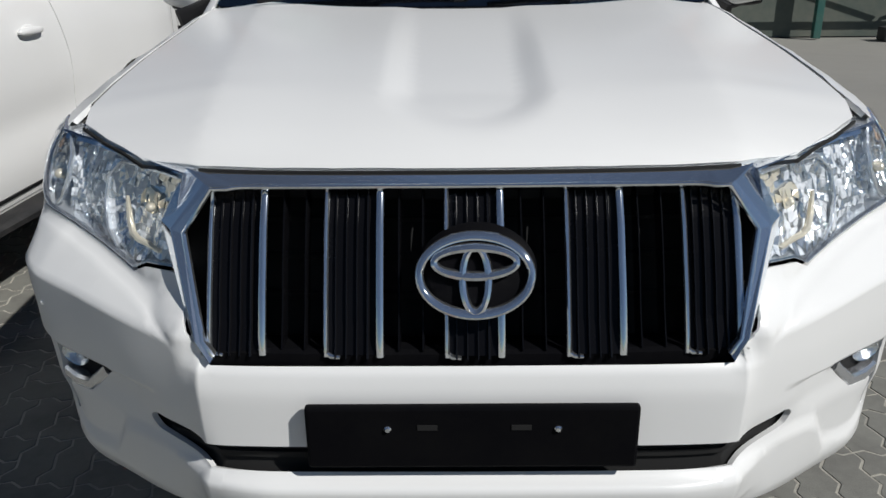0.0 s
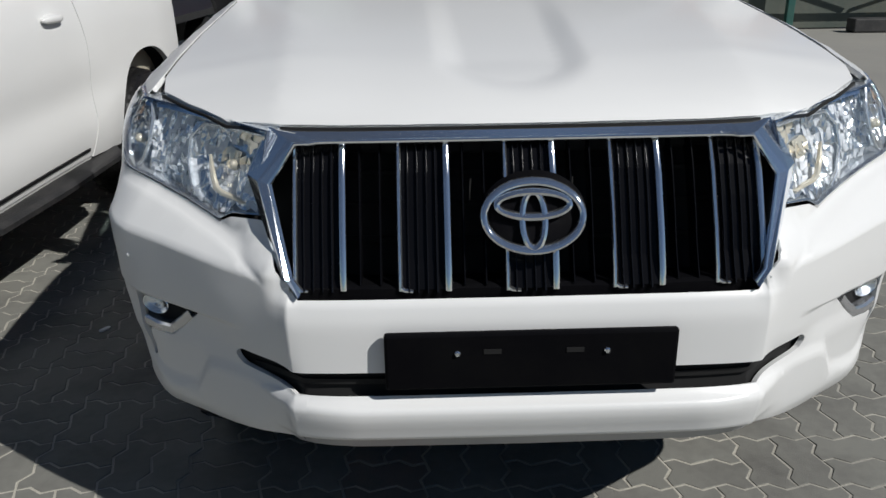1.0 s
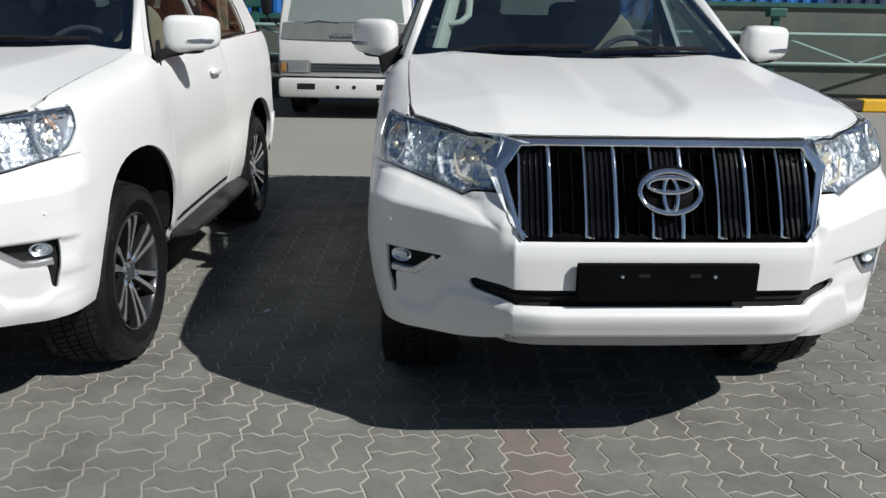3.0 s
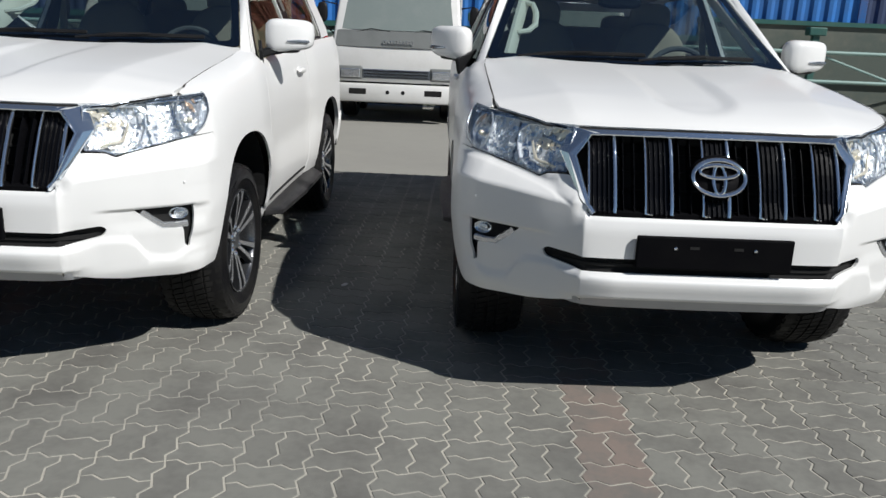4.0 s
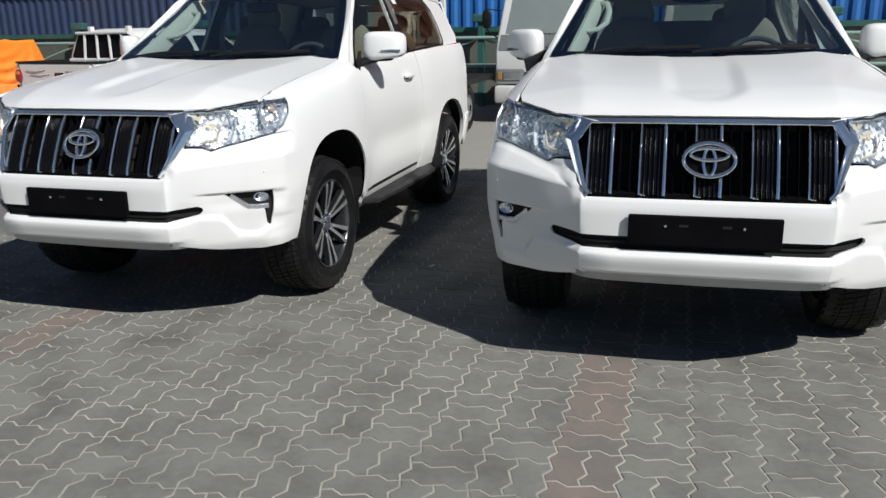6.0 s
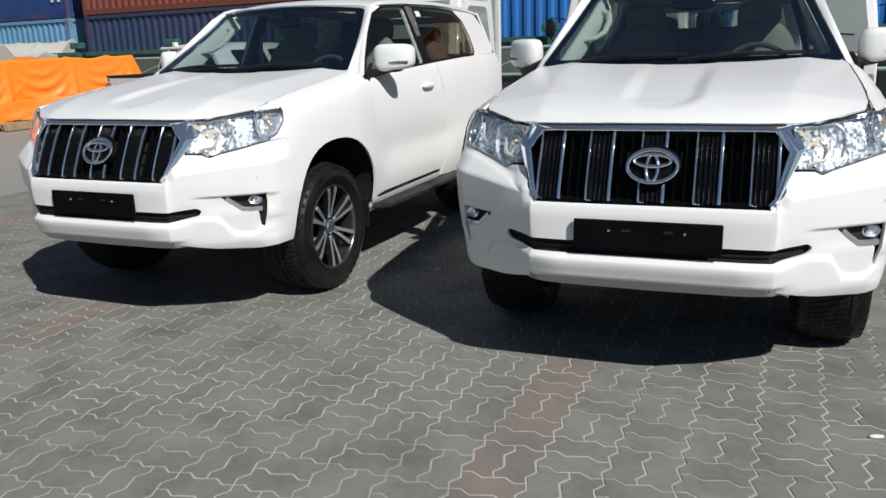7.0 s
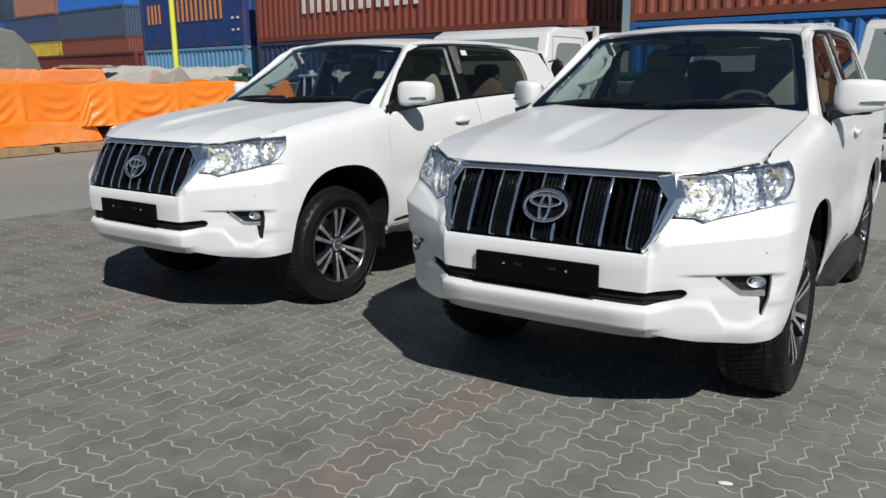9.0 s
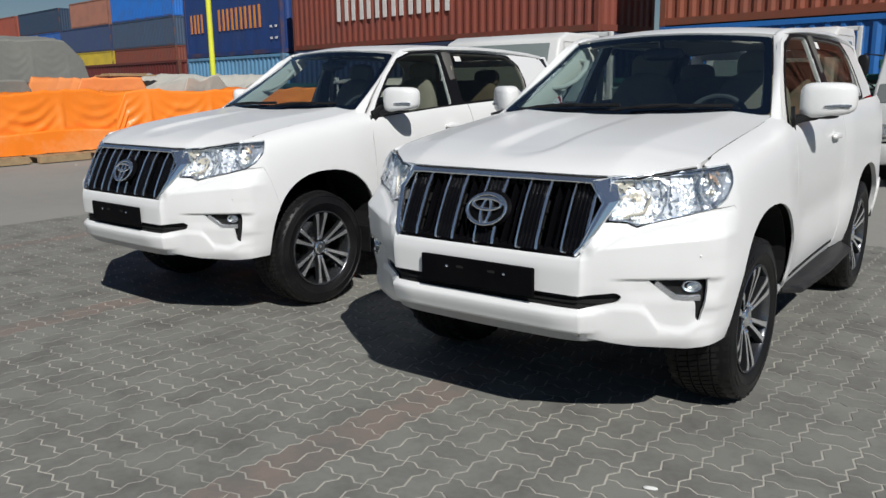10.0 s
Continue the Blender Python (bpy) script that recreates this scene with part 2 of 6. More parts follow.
def sweep(bm, pts, w, h=None, up=(0, 0, 1), n=8, power=2.0, ends=True):
    """A rod of rounded section (w across, h along up) that follows points; w may be a list."""
    pts = [Vector(p) for p in pts]
    rings = []
    for i, p in enumerate(pts):
        t = (pts[min(i + 1, len(pts) - 1)] - pts[max(i - 1, 0)]).normalized()
        side = t.cross(Vector(up)).normalized()
        top = side.cross(t).normalized()
        ww = w[i] if isinstance(w, (list, tuple)) else w
        hh = (h[i] if isinstance(h, (list, tuple)) else h) if h is not None else ww
        ring = []
        for k in range(n):
            a = 2 * math.pi * (k + 0.5) / n
            c, s = math.cos(a), math.sin(a)
            e = 2 / power
            ring.append(bm.verts.new(p + side * (ww / 2) * math.copysign(abs(c) ** e, c) + top * (hh / 2) * math.copysign(abs(s) ** e, s)))
        rings.append(ring)
    for a, b in zip(rings, rings[1:]):
        for k in range(n):
            bm.faces.new((a[k], a[(k + 1) % n], b[(k + 1) % n], b[k]))
    if ends:
        bm.faces.new(rings[0][::-1])
        bm.faces.new(rings[-1])
    return bm


def pill(bm, at, size, power=3.0, n=20, m=12, shape=None):
    """A rounded, boxy solid (superellipsoid); shape() may bend its points."""
    rows = []
    for j in range(m + 1):
        b = -math.pi / 2 + math.pi * j / m
        row = []
        for i in range(n):
            a = 2 * math.pi * i / n
            e = 2 / power
            f = lambda v: math.copysign(abs(v) ** e, v)
            p = Vector((f(math.cos(b)) * f(math.cos(a)) * size[0] / 2, f(math.cos(b)) * f(math.sin(a)) * size[1] / 2, f(math.sin(b)) * size[2] / 2))
            row.append(bm.verts.new((shape(p) if shape else p) + Vector(at)))
        rows.append(row)
    for a, b in zip(rows, rows[1:]):
        for i in range(n):
            bm.faces.new((a[i], a[(i + 1) % n], b[(i + 1) % n], b[i]))
    bmesh.ops.remove_doubles(bm, verts=[v for r in (rows[0], rows[-1]) for v in r], dist=1e-5)
    return bm


def inside(p, poly):
    x, y = p
    c = False
    for i in range(len(poly)):
        (x0, y0), (x1, y1) = poly[i - 1], poly[i]
        if (y0 > y) != (y1 > y) and x < (x1 - x0) * (y - y0) / (y1 - y0) + x0:
            c = not c
    return c


def dense(poly, step):
    out = []
    for i in range(len(poly)):
        a, b = poly[i], poly[(i + 1) % len(poly)]
        k = max(1, math.ceil(math.hypot(b[0] - a[0], b[1] - a[1]) / step))
        out += [(a[0] + (b[0] - a[0]) * j / k, a[1] + (b[1] - a[1]) * j / k) for j in range(k)]
    return out


def rounded(poly, r=0.02, n=4):
    """The polygon with its corners rounded."""
    out = []
    for i in range(len(poly)):
        p, a, b = Vector(poly[i]), Vector(poly[i - 1]), Vector(poly[(i + 1) % len(poly)])
        da, db = a - p, b - p
        k = min(r, da.length * 0.45, db.length * 0.45)
        s, e = p + da.normalized() * k, p + db.normalized() * k
        for j in range(n + 1):
            t = j / n
            out.append(tuple(s * (1 - t) ** 2 + p * 2 * t * (1 - t) + e * t * t))
    return out


def panel(name, surf, outline, mat, parent, holes=(), step=0.035, depth=0.02, flip=False, lift=0.0, label="", creases=()):
    """A sheet cut to outline and holes in a surface's own plane and laid on surf(a, b); its rim is turned in by depth."""
    from mathutils.geometry import delaunay_2d_cdt
    loops = [dense(outline, step)] + [dense(h, step) for h in holes]
    pts, edges = [], []
    for lp in loops:
        s = len(pts)
        pts += lp
        edges += [(s + i, s + (i + 1) % len(lp)) for i in range(len(lp))]
    xs, ys = [p[0] for p in loops[0]], [p[1] for p in loops[0]]
    for line in creases:
        fine = dense(list(line) + list(line)[-2:0:-1], step * 0.8)
        fine = [q for q in fine[:len(fine) // 2 + 1] if inside(q, loops[0]) and not any(inside(q, h) for h in loops[1:])]
        edges += [(len(pts) + i, len(pts) + i + 1) for i in range(len(fine) - 1)]
        pts += fine
    rim = np.array(pts)
    nx, ny = int((max(xs) - min(xs)) / step) + 1, int((max(ys) - min(ys)) / step) + 1
    for i in range(nx + 1):
        for j in range(ny + 1):
            p = (min(xs) + (i + 0.5 * (j % 2)) * step, min(ys) + j * step)
            if inside(p, loops[0]) and not any(inside(p, h) for h in loops[1:]) and ((rim - p) ** 2).sum(1).min() > (0.45 * step) ** 2:
                pts.append(p)
    vs, es, fs, *_ = delaunay_2d_cdt([Vector(p) for p in pts], edges, [], 0, 1e-6)
    tris = []
    for f in fs:
        c = (sum(vs[i].x for i in f) / 3, sum(vs[i].y for i in f) / 3)
        if inside(c, loops[0]) and not any(inside(c, h) for h in loops[1:]):
            tris.append(tuple(f))
    e = 0.003
    place, normal = [], []
    for v in vs:
        a, b = v.x, v.y
        da = Vector(surf(a + e, b)) - Vector(surf(a - e, b))
        db = Vector(surf(a, b + e)) - Vector(surf(a, b - e))
        n = da.cross(db)
        n = (n.normalized() if n.length > 1e-12 else Vector((0, 0, 1))) * (-1 if flip else 1)
        normal.append(n)
        place.append(Vector(surf(a, b)) + n * lift)
    if flip:
        tris = [t[::-1] for t in tris]
    count = {}
    for t in tris:
        for i in range(3):
            a, b = t[i], t[(i + 1) % 3]
            count[(a, b)] = 1
    border = [(a, b) for a, b in count if (b, a) not in count]
    verts, norms, faces = list(place), list(normal), list(tris)
    if depth:
        index = {}
        for a, b in border:
            d = (place[b] - place[a])
            for v in (a, b):
                if v not in index:
                    index[v] = len(verts)
                    verts += [place[v] - normal[v] * 0.0015, place[v] - normal[v] * depth]
                    w = d.cross(normal[v])
                    w = w.normalized() if w.length > 1e-12 else normal[v]
                    norms += [w, w]
            ia, ib = index[a], index[b]
            faces += [(b, a, ia, ib), (ib, ia, ia + 1, ib + 1)]
    me = bpy.data.meshes.new(name)
    me.from_pydata([tuple(v) for v in verts], [], faces)
    me.validate()
    for p in me.polygons:
        p.use_smooth = True
    me.normals_split_custom_set_from_vertices([tuple(n) for n in norms])
    return link(name, me, mat, parent, label)


def mirrored(poly):
    return [(-a, b) for a, b in poly[::-1]]


# ---- the white off-roader: its surfaces, in metres from the middle of its number plate bracket ----
def curve(*pts):
    """A smooth monotone curve through (x, y) points."""
    xs, ys, n = [p[0] for p in pts], [p[1] for p in pts], len(pts)
    d = [(ys[i + 1] - ys[i]) / (xs[i + 1] - xs[i]) for i in range(n - 1)]
    m = [d[0]] + [0 if d[i - 1] * d[i] <= 0 else 2 * d[i - 1] * d[i] / (d[i - 1] + d[i]) for i in range(1, n - 1)] + [d[-1]]

    def at(x):
        if x <= xs[0]:
            return ys[0]
        if x >= xs[-1]:
            return ys[-1]
        i = 0
        while x > xs[i + 1]:
            i += 1
        h = xs[i + 1] - xs[i]
        t = (x - xs[i]) / h
        return ys[i] * (1 + 2 * t) * (1 - t) ** 2 + m[i] * h * t * (1 - t) ** 2 + ys[i + 1] * t * t * (3 - 2 * t) + m[i + 1] * h * t * t * (t - 1)
    return at


def ease(a, b, x):
    t = min(1, max(0, (x - a) / (b - a)))
    return t * t * (3 - 2 * t)


# half the plan outline at bumper height: (half width, distance behind the plate)
OUT = [(0, 0), (0.30, 0.002), (0.470, 0.010), (0.487, 0.023), (0.63, 0.110), (0.75, 0.194), (0.860, 0.278), (0.920, 0.375), (0.938, 0.5), (0.942, 0.65), (0.938, 1.2), (0.91, 1.6), (0.895, 2.5), (0.912, 2.9), (0.915, 3.6), (0.89, 4.0), (0.82, 4.2), (0.66, 4.3), (0, 4.34)]
ARC = [0.0]
for p0, p1 in zip(OUT, OUT[1:]):
    ARC.append(ARC[-1] + math.hypot(p1[0] - p0[0], p1[1] - p0[1]))
bx, by = curve(*zip(ARC, [p[0] for p in OUT])), curve(*zip(ARC, [p[1] for p in OUT]))


def bisect(f, v, lo, hi):
    for _ in range(40):
        mid = (lo + hi) / 2
        lo, hi = (mid, hi) if f(mid) < v else (lo, mid)
    return lo


def u_of_y(y):
    return bisect(by, y, 0.3, ARC[-1] - 0.7)


# how far the skin stands out from that outline at each height: nose, corner, flank
off_front = curve((0.36, -0.12), (0.44, -0.058), (0.468, -0.030), (0.484, 0.006), (0.490, 0.013), (0.50, 0.017), (0.558, 0.034), (0.566, 0.032), (0.584, 0.002), (0.592, -0.002), (0.64, 0.002), (0.73, 0.004), (0.78, -0.006), (0.806, -0.03), (0.93, -0.088), (1.06, -0.158), (1.2, -0.23))
off_corner = curve((0.34, -0.10), (0.385, -0.066), (0.43, -0.044), (0.5, -0.031), (0.6, -0.018), (0.68, -0.002), (0.79, 0.004), (0.83, 0.004), (0.9, -0.058), (1.05, -0.11), (1.13, -0.15), (1.2, -0.2))
off_side = curve((0.34, -0.085), (0.42, -0.046), (0.5, -0.022), (0.6, -0.005), (0.7, 0.004), (0.85, -0.004), (0.95, -0.014), (1.05, -0.034), (1.11, -0.062), (1.14, -0.098), (1.158, -0.135), (1.175, -0.19), (1.2, -0.28))
W_CORNER = curve((0, 0), (0.44, 0), (0.53, 1), (0.92, 1), (1.2, 0), (9, 0))
W_LOW = curve((0, 0), (0.34, 0), (0.62, 1), (0.92, 1), (1.2, 0), (9, 0))
RIDGE = curve((0, 0.585), (0.5, 0.585), (0.62, 0.602), (0.715, 0.596), (0.80, 0.51), (0.88, 0.502), (0.96, 0.53), (9, 0.53))
W_SIDE = curve((0, 0), (0.88, 0), (1.2, 1), (9, 1))
RISE = curve((0.3, -0.026), (0.45, -0.01), (0.5, -0.002), (0.6, 0.016), (0.7, 0.031), (0.85, 0.052), (1.0, 0.070), (1.15, 0.088), (1.3, 0.108), (1.45, 0.126), (1.6, 0.137), (2.0, 0.167), (2.4, 0.195), (3.4, 0.225), (4.4, 0.225))


SHIELD_LOW = curve((0.5, 0.815), (0.59, 0.833), (0.744, 0.850), (1.08, 0.874), (1.3, 0.885))
SHIELD_TOP = curve((0.5, 0.80), (0.588, 0.840), (0.624, 0.857), (0.75, 0.887), (0.87, 0.915), (1.0, 0.935), (1.3, 0.95))


def wrap(u, z):
    """The skin round the car: u runs along the outline from the middle of the nose, to the right if positive."""
    s, a = (1, u) if u >= 0 else (-1, -u)
    e = 0.004
    tx, ty = bx(a + e) - bx(max(a - e, 0)), by(a + e) - by(max(a - e, 0))
    l = math.hypot(tx, ty) or 1
    wc, ws = W_CORNER(a), W_SIDE(a)
    if z < 0.63:
        wc += (W_LOW(a) - wc) * (1 - ease(0.57, 0.62, z)) * (1 - ws)
    y = by(a)
    ze = z - RISE(y) * ease(0.72, 1.12, z) * ws
    oc = off_corner(z)
    # the bumper's shield: a crease, a sloping facet above it and a channel under the headlamp
    if 0.5 < a < 1.3 and 0.8 < z < 0.99:
        zb, za = SHIELD_LOW(a), SHIELD_TOP(a)
        top = za + 0.02
        if z < zb:
            oc = 0.004
        elif z < top:
            oc = 0.004 + (off_corner(top) - 0.004) * (z - zb) / (top - zb)
        oc -= 0.010 * ease(za - 0.004, za + 0.014, z) * (1 - ease(za + 0.014, za + 0.05, z)) * ease(0.5, 0.62, a)
    o = off_front(z) * (1 - wc - ws) + oc * wc + off_side(ze) * ws
    # the proud lower lip, which steps down beside the intake
    if a < 1.15 and z < 0.66:
        ridge = RIDGE(a)
        o += 0.012 * wc * (1 - ease(ridge - 0.03, ridge + 0.014, z)) * ease(0.40, 0.47, z) * (1 - ease(0.9, 1.1, a))
    # the ledge that runs in from the fog lamp, with a hollow below it
    if 0.55 < a < 1.1 and 0.58 < z < 0.72:
        o -= 0.013 * ease(0.57, 0.70, a) * (1 - ease(1.0, 1.08, a)) * (1 - ease(0.698, 0.712, z)) * ease(0.60, 0.67, z)
    # the sculpted door flank
    if 1.35 < y < 3.1:
        o -= 0.022 * ease(1.35, 1.75, y) * (1 - ease(2.6, 3.1, y)) * math.exp(-((z - 0.74) / 0.12) ** 2)
    return (s * (bx(a) + ty / l * o), y - tx / l * o, z)


def brow(u, z):
    """The nose with its crease rounded off, for the grille surround."""
    s, a = (1, u) if u >= 0 else (-1, -u)
    e = 0.05
    tx, ty = bx(a + e) - (bx(a - e) if a > e else -bx(e - a)), by(a + e) - by(abs(a - e))
    l = math.hypot(tx, ty)
    w = ease(0.38, 0.62, a)
    o = off_front(z) * (1 - w) + off_corner(z) * w
    return (s * (bx(a) + ty / l * o), (by(abs(a - e)) + 2 * by(a) + by(a + e)) / 4 - tx / l * o, z)


def flank(y, z):
    return wrap(u_of_y(y), z)


HOOD_Z = curve((0.12, 1.06), (0.165, 1.098), (0.20, 1.122), (0.28, 1.156), (0.42, 1.194), (0.8, 1.250), (1.42, 1.302))


def hood_top(x, y, edge=False):
    a = abs(x)
    side = 0.50 + 0.10 * ease(0.2, 1.4, y)
    z = HOOD_Z(y - 0.07 * (a / 0.6) ** 2) - 0.006 * (a / 0.5) ** 2
    over = max(0, a - side)
    z -= 0.088 * over * (1 - over / 0.62)
    # the outer edges run level with the wings
    if not edge:
        z += (1.161 + RISE(y) - hood_top(0.787, y, True)[2]) * (0.5 * ease(0.15, 0.80, a) + 0.5 * min(1, a / 0.787)) * ease(0.40, 0.55, y)
    # a soft fold along each side
    z += 0.009 * (ease(0.25, side, a) * a / side if a < side else max(0, 1 - (a - side) / (0.80 - side))) * ease(0.17, 0.26, y)
    # the dished middle between two ridges, round at its front end
    rim = 0.172 + 0.018 * ease(0.3, 1.2, y)
    far = a if y > 0.43 else math.hypot(a, 0.86 * (0.43 - y))
    dish = (1 - ease(rim - 0.075, rim + 0.012, far)) * (0.35 + 0.65 * ease(0.24, 0.46, y)) * (1 - 0.8 * ease(0.62, 1.32, y))
    return (x, y, z - 0.020 * dish)


def screen(x, s):
    """The windscreen: x across in -1..1, s up in 0..1."""
    w = 0.772 - 0.172 * s
    y = 1.30 + 0.62 * s + (0.12 - 0.03 * s) * x * x + 0.02 * math.sin(math.pi * s)
    return (w * x, y, 1.298 + 0.424 * s - (0.002 + 0.03 * s) * x * x)


def cab_x(y, z):
    """Half width of the cabin above the waist."""
    x = 0.852 - 0.43 * (z - 1.25) - 0.10 * max(0, z - 1.55) ** 2
    x -= 0.9 * max(0, z - 1.69) ** 1.3
    return x - 0.05 * ease(3.3, 4.3, y) - 0.030 * (1 - ease(1.45, 2.3, y))


def cab_side(s):
    return lambda y, z: (s * cab_x(y, z), y, z)


ROOF_Z = curve((1.9, 1.715), (1.98, 1.742), (2.15, 1.768), (2.8, 1.79), (3.5, 1.775), (4.05, 1.735), (4.2, 1.70))


def roof_top(x, y):
    a = abs(x)
    return (x, y, ROOF_Z(y - 0.05 * (a / 0.55) ** 2) - 0.028 * (a / 0.55) ** 2 - 0.35 * max(0, a - 0.5) ** 2)


BELT = curve((1.3, 1.218), (1.5, 1.228), (2.4, 1.285), (3.4, 1.325), (4.3, 1.34))


def arch_line(y0, z0, rx, rz, low, n=22):
    """The mouth of a wheel arch, from its front foot over the top to its rear foot."""
    out = []
    for i in range(n + 1):
        a = math.pi * (1 - i / n)
        c, s = math.cos(a), math.sin(a)
        out.append((y0 + rx * math.copysign(abs(c) ** 0.86, c), z0 + rz * abs(s) ** 0.86))
    return [(out[0][0], low)] + out + [(out[-1][0] + 0.015, low)]


HUB_F, HUB_R, HUB_Z, TYRE = 0.945, 3.40, 0.385, 0.387
ARCH_F = arch_line(0.965, 0.45, 0.475, 0.465, 0.42)
CUT = 6  # the bumper ends and the wing begins at this point of the arch
SEAM = [(0.515, 0.855), (0.49, 0.92), (0.462, 0.975)]
ARCH_R = arch_line(3.40, 0.45, 0.45, 0.44, 0.42)
LAMP = [(0.592, 1.088), (0.586, 0.928), (0.66, 0.924), (0.698, 0.906), (0.74, 0.916), (0.86, 0.941), (1.03, 0.972), (1.10, 1.006), (1.16, 1.06), (1.206, 1.128), (1.0, 1.122), (0.80, 1.106)]
FOG = [(0.736, 0.703), (0.976, 0.706), (0.981, 0.66), (0.974, 0.60), (0.962, 0.528), (0.940, 0.54), (0.927, 0.615), (0.842, 0.618)]
MOUTH = [(-0.48, 0.638), (0.48, 0.638), (0.615, 0.652), (0.640, 0.636), (0.625, 0.612), (0.48, 0.585), (-0.48, 0.585), (-0.625, 0.612), (-0.640, 0.636), (-0.615, 0.652)]
FRAME_OUT = [(0.598, 1.082), (0.632, 1.004), (0.50, 0.835), (0.452, 0.793)]
FRAME_IN = [(0.532, 1.069), (0.568, 0.992), (0.470, 0.830), (0.444, 0.806)]


def grille_y(x, z):
    return -off_front(z) + 0.02 * (abs(x) / 0.45) ** 2


def build_wheel(name, parent, x, y, s):
    """A road wheel whose outer face looks along s * x."""
    w = part(name, lathe(bmesh.new(), [(s * -0.02, 0.243), (s * -0.05, 0.234), (s * -0.12, 0.226), (s * -0.22, 0.235), (s * -0.235, 0.19), (s * -0.2, 0.05)], 48), DARK_ALLOY, parent, smooth=True)
    w.location = (x, y, HUB_Z)
    R = TYRE
    bm = lathe(bmesh.new(), [(s * 0.0, 0.250), (s * 0.010, 0.258), (s * 0.016, 0.272), (s * 0.024, 0.288), (s * 0.026, 0.30), (s * 0.0295, 0.304), (s * 0.0295, 0.309), (s * 0.027, 0.313), (s * 0.024, 0.338), (s * 0.019, 0.350), (s * 0.022, 0.353), (s * 0.014, 0.364), (s * 0.004, R - 0.016), (s * -0.02, R - 0.010), (s * -0.125, R - 0.006), (s * -0.235, R - 0.010), (s * -0.258, R - 0.016), (s * -0.28, 0.33), (s * -0.275, 0.29), (s * -0.25, 0.25)], 80)
    tyre = part("tyre", bm, RUBBER, w, "black all-terrain tyre with blocky tread", smooth=True)
    # raised plain bars in place of the sidewall lettering
    for a0, count, step in ((0.35, 7, 0.085), (3.5, 7, 0.085), (2.2, 5, 0.06)):
        for k in range(count):
            a = a0 + k * step
            bm = block(min(s * 0.022, s * 0.0278), max(s * 0.022, s * 0.0278), -0.009, 0.009, 0.319, 0.334, bevel=0.0015)
            bmesh.ops.rotate(bm, matrix=Matrix.Rotation(a, 3, "X"), verts=bm.verts)
            part("sidewall_bar", bm, RUBBER, tyre)
    # tread blocks: two shoulders that reach down the sidewall and three ribs
    bm = bmesh.new()
    N = 78
    for k in range(N):
        a = 2 * math.pi * k / N
        for x0, x1, da, rr in ((0.016, -0.052, 0.0, R - 0.003), (-0.062, -0.105, 0.5, R), (-0.115, -0.148, 0.0, R), (-0.158, -0.2, 0.5, R), (-0.210, -0.268, 0.0, R - 0.003)):
            m = Matrix.Rotation(a + da * 2 * math.pi / N, 4, "X")
            xa, xb = sorted((s * x0, s * x1))
            shoulder = x0 > 0 or x1 < -0.25
            wide = (0.025 if k % 2 else 0.021) if shoulder else 0.024
            drop = 0.016 if k % 2 else 0.024
            t = bmesh.ops.create_cube(bm, size=1)["verts"]
            for v in t:
                inner = v.co.z < 0
                far = (v.co.x * s > 0 and x0 > 0) or (v.co.x * s < 0 and x1 < -0.25)
                v.co = Vector(((xa + xb) / 2 + v.co.x * (xb - xa), v.co.y * wide + v.co.x * 0.014, (rr - 0.034 if inner else rr) - (drop if far else 0)))
            bmesh.ops.transform(bm, matrix=m, verts=t)
    tagged(part("tread", bm, DUSTY_RUBBER, w), kind="stuff")
    bm = lathe(bmesh.new(), [(s * 0.004, 0.254), (s * 0.014, 0.252), (s * 0.016, 0.248), (s * 0.012, 0.243), (s * -0.004, 0.238), (s * -0.03, 0.234), (s * -0.1, 0.230)], 64)
    part("rim", bm, RIM_GREY, w, "dark grey polished rim lip", smooth=True)
    # six pairs of slim spokes, dished inwards to the hub
    for k in range(12):
        a = 2 * math.pi * (k // 2 + (0.135 if k % 2 else -0.135)) / 6
        bm = bmesh.new()
        pts = [(s * -0.040, 0, 0.055), (s * -0.028, 0, 0.10), (s * -0.016, 0, 0.16), (s * -0.006, 0, 0.21), (s * -0.004, 0, 0.240)]
        sweep(bm, pts, [0.030, 0.027, 0.029, 0.034, 0.040], 0.034, up=(s, 0, 0), n=4, power=40)
        bmesh.ops.bevel(bm, geom=bm.edges[:], offset=0.0035, segments=2, affect="EDGES")
        bmesh.ops.rotate(bm, matrix=Matrix.Rotation(a, 3, "X") @ Matrix.Rotation(0.02 if k % 2 else -0.02, 3, "X"), verts=bm.verts)
        spoke = part("spoke", bm, DARK_ALLOY, w)
        # machined face on the spoke
        bm = bmesh.new()
        face = [Vector(p) + Vector((s * 0.0165, 0, 0)) for p in pts]
        sweep(bm, face, [0.020, 0.018, 0.020, 0.025, 0.031], 0.004, up=(s, 0, 0), n=4, power=40)
        bmesh.ops.rotate(bm, matrix=Matrix.Rotation(a, 3, "X") @ Matrix.Rotation(0.02 if k % 2 else -0.02, 3, "X"), verts=bm.verts)
        part("spoke_face", bm, ALLOY, spoke)
    part("hub", lathe(bmesh.new(), [(s * -0.10, 0.085), (s * -0.046, 0.083), (s * -0.036, 0.074), (s * -0.034, 0.046), (s * -0.024, 0.042), (s * -0.020, 0.03), (s * -0.02, 0.0)], 32), DARK_ALLOY, w, smooth=True)
    part("hub_cap", lathe(bmesh.new(), [(s * -0.03, 0.046), (s * -0.016, 0.044), (s * -0.009, 0.036), (s * -0.012, 0.02), (s * -0.009, 0.012), (s * -0.008, 0.0)], 28), CHROME, w, smooth=True)
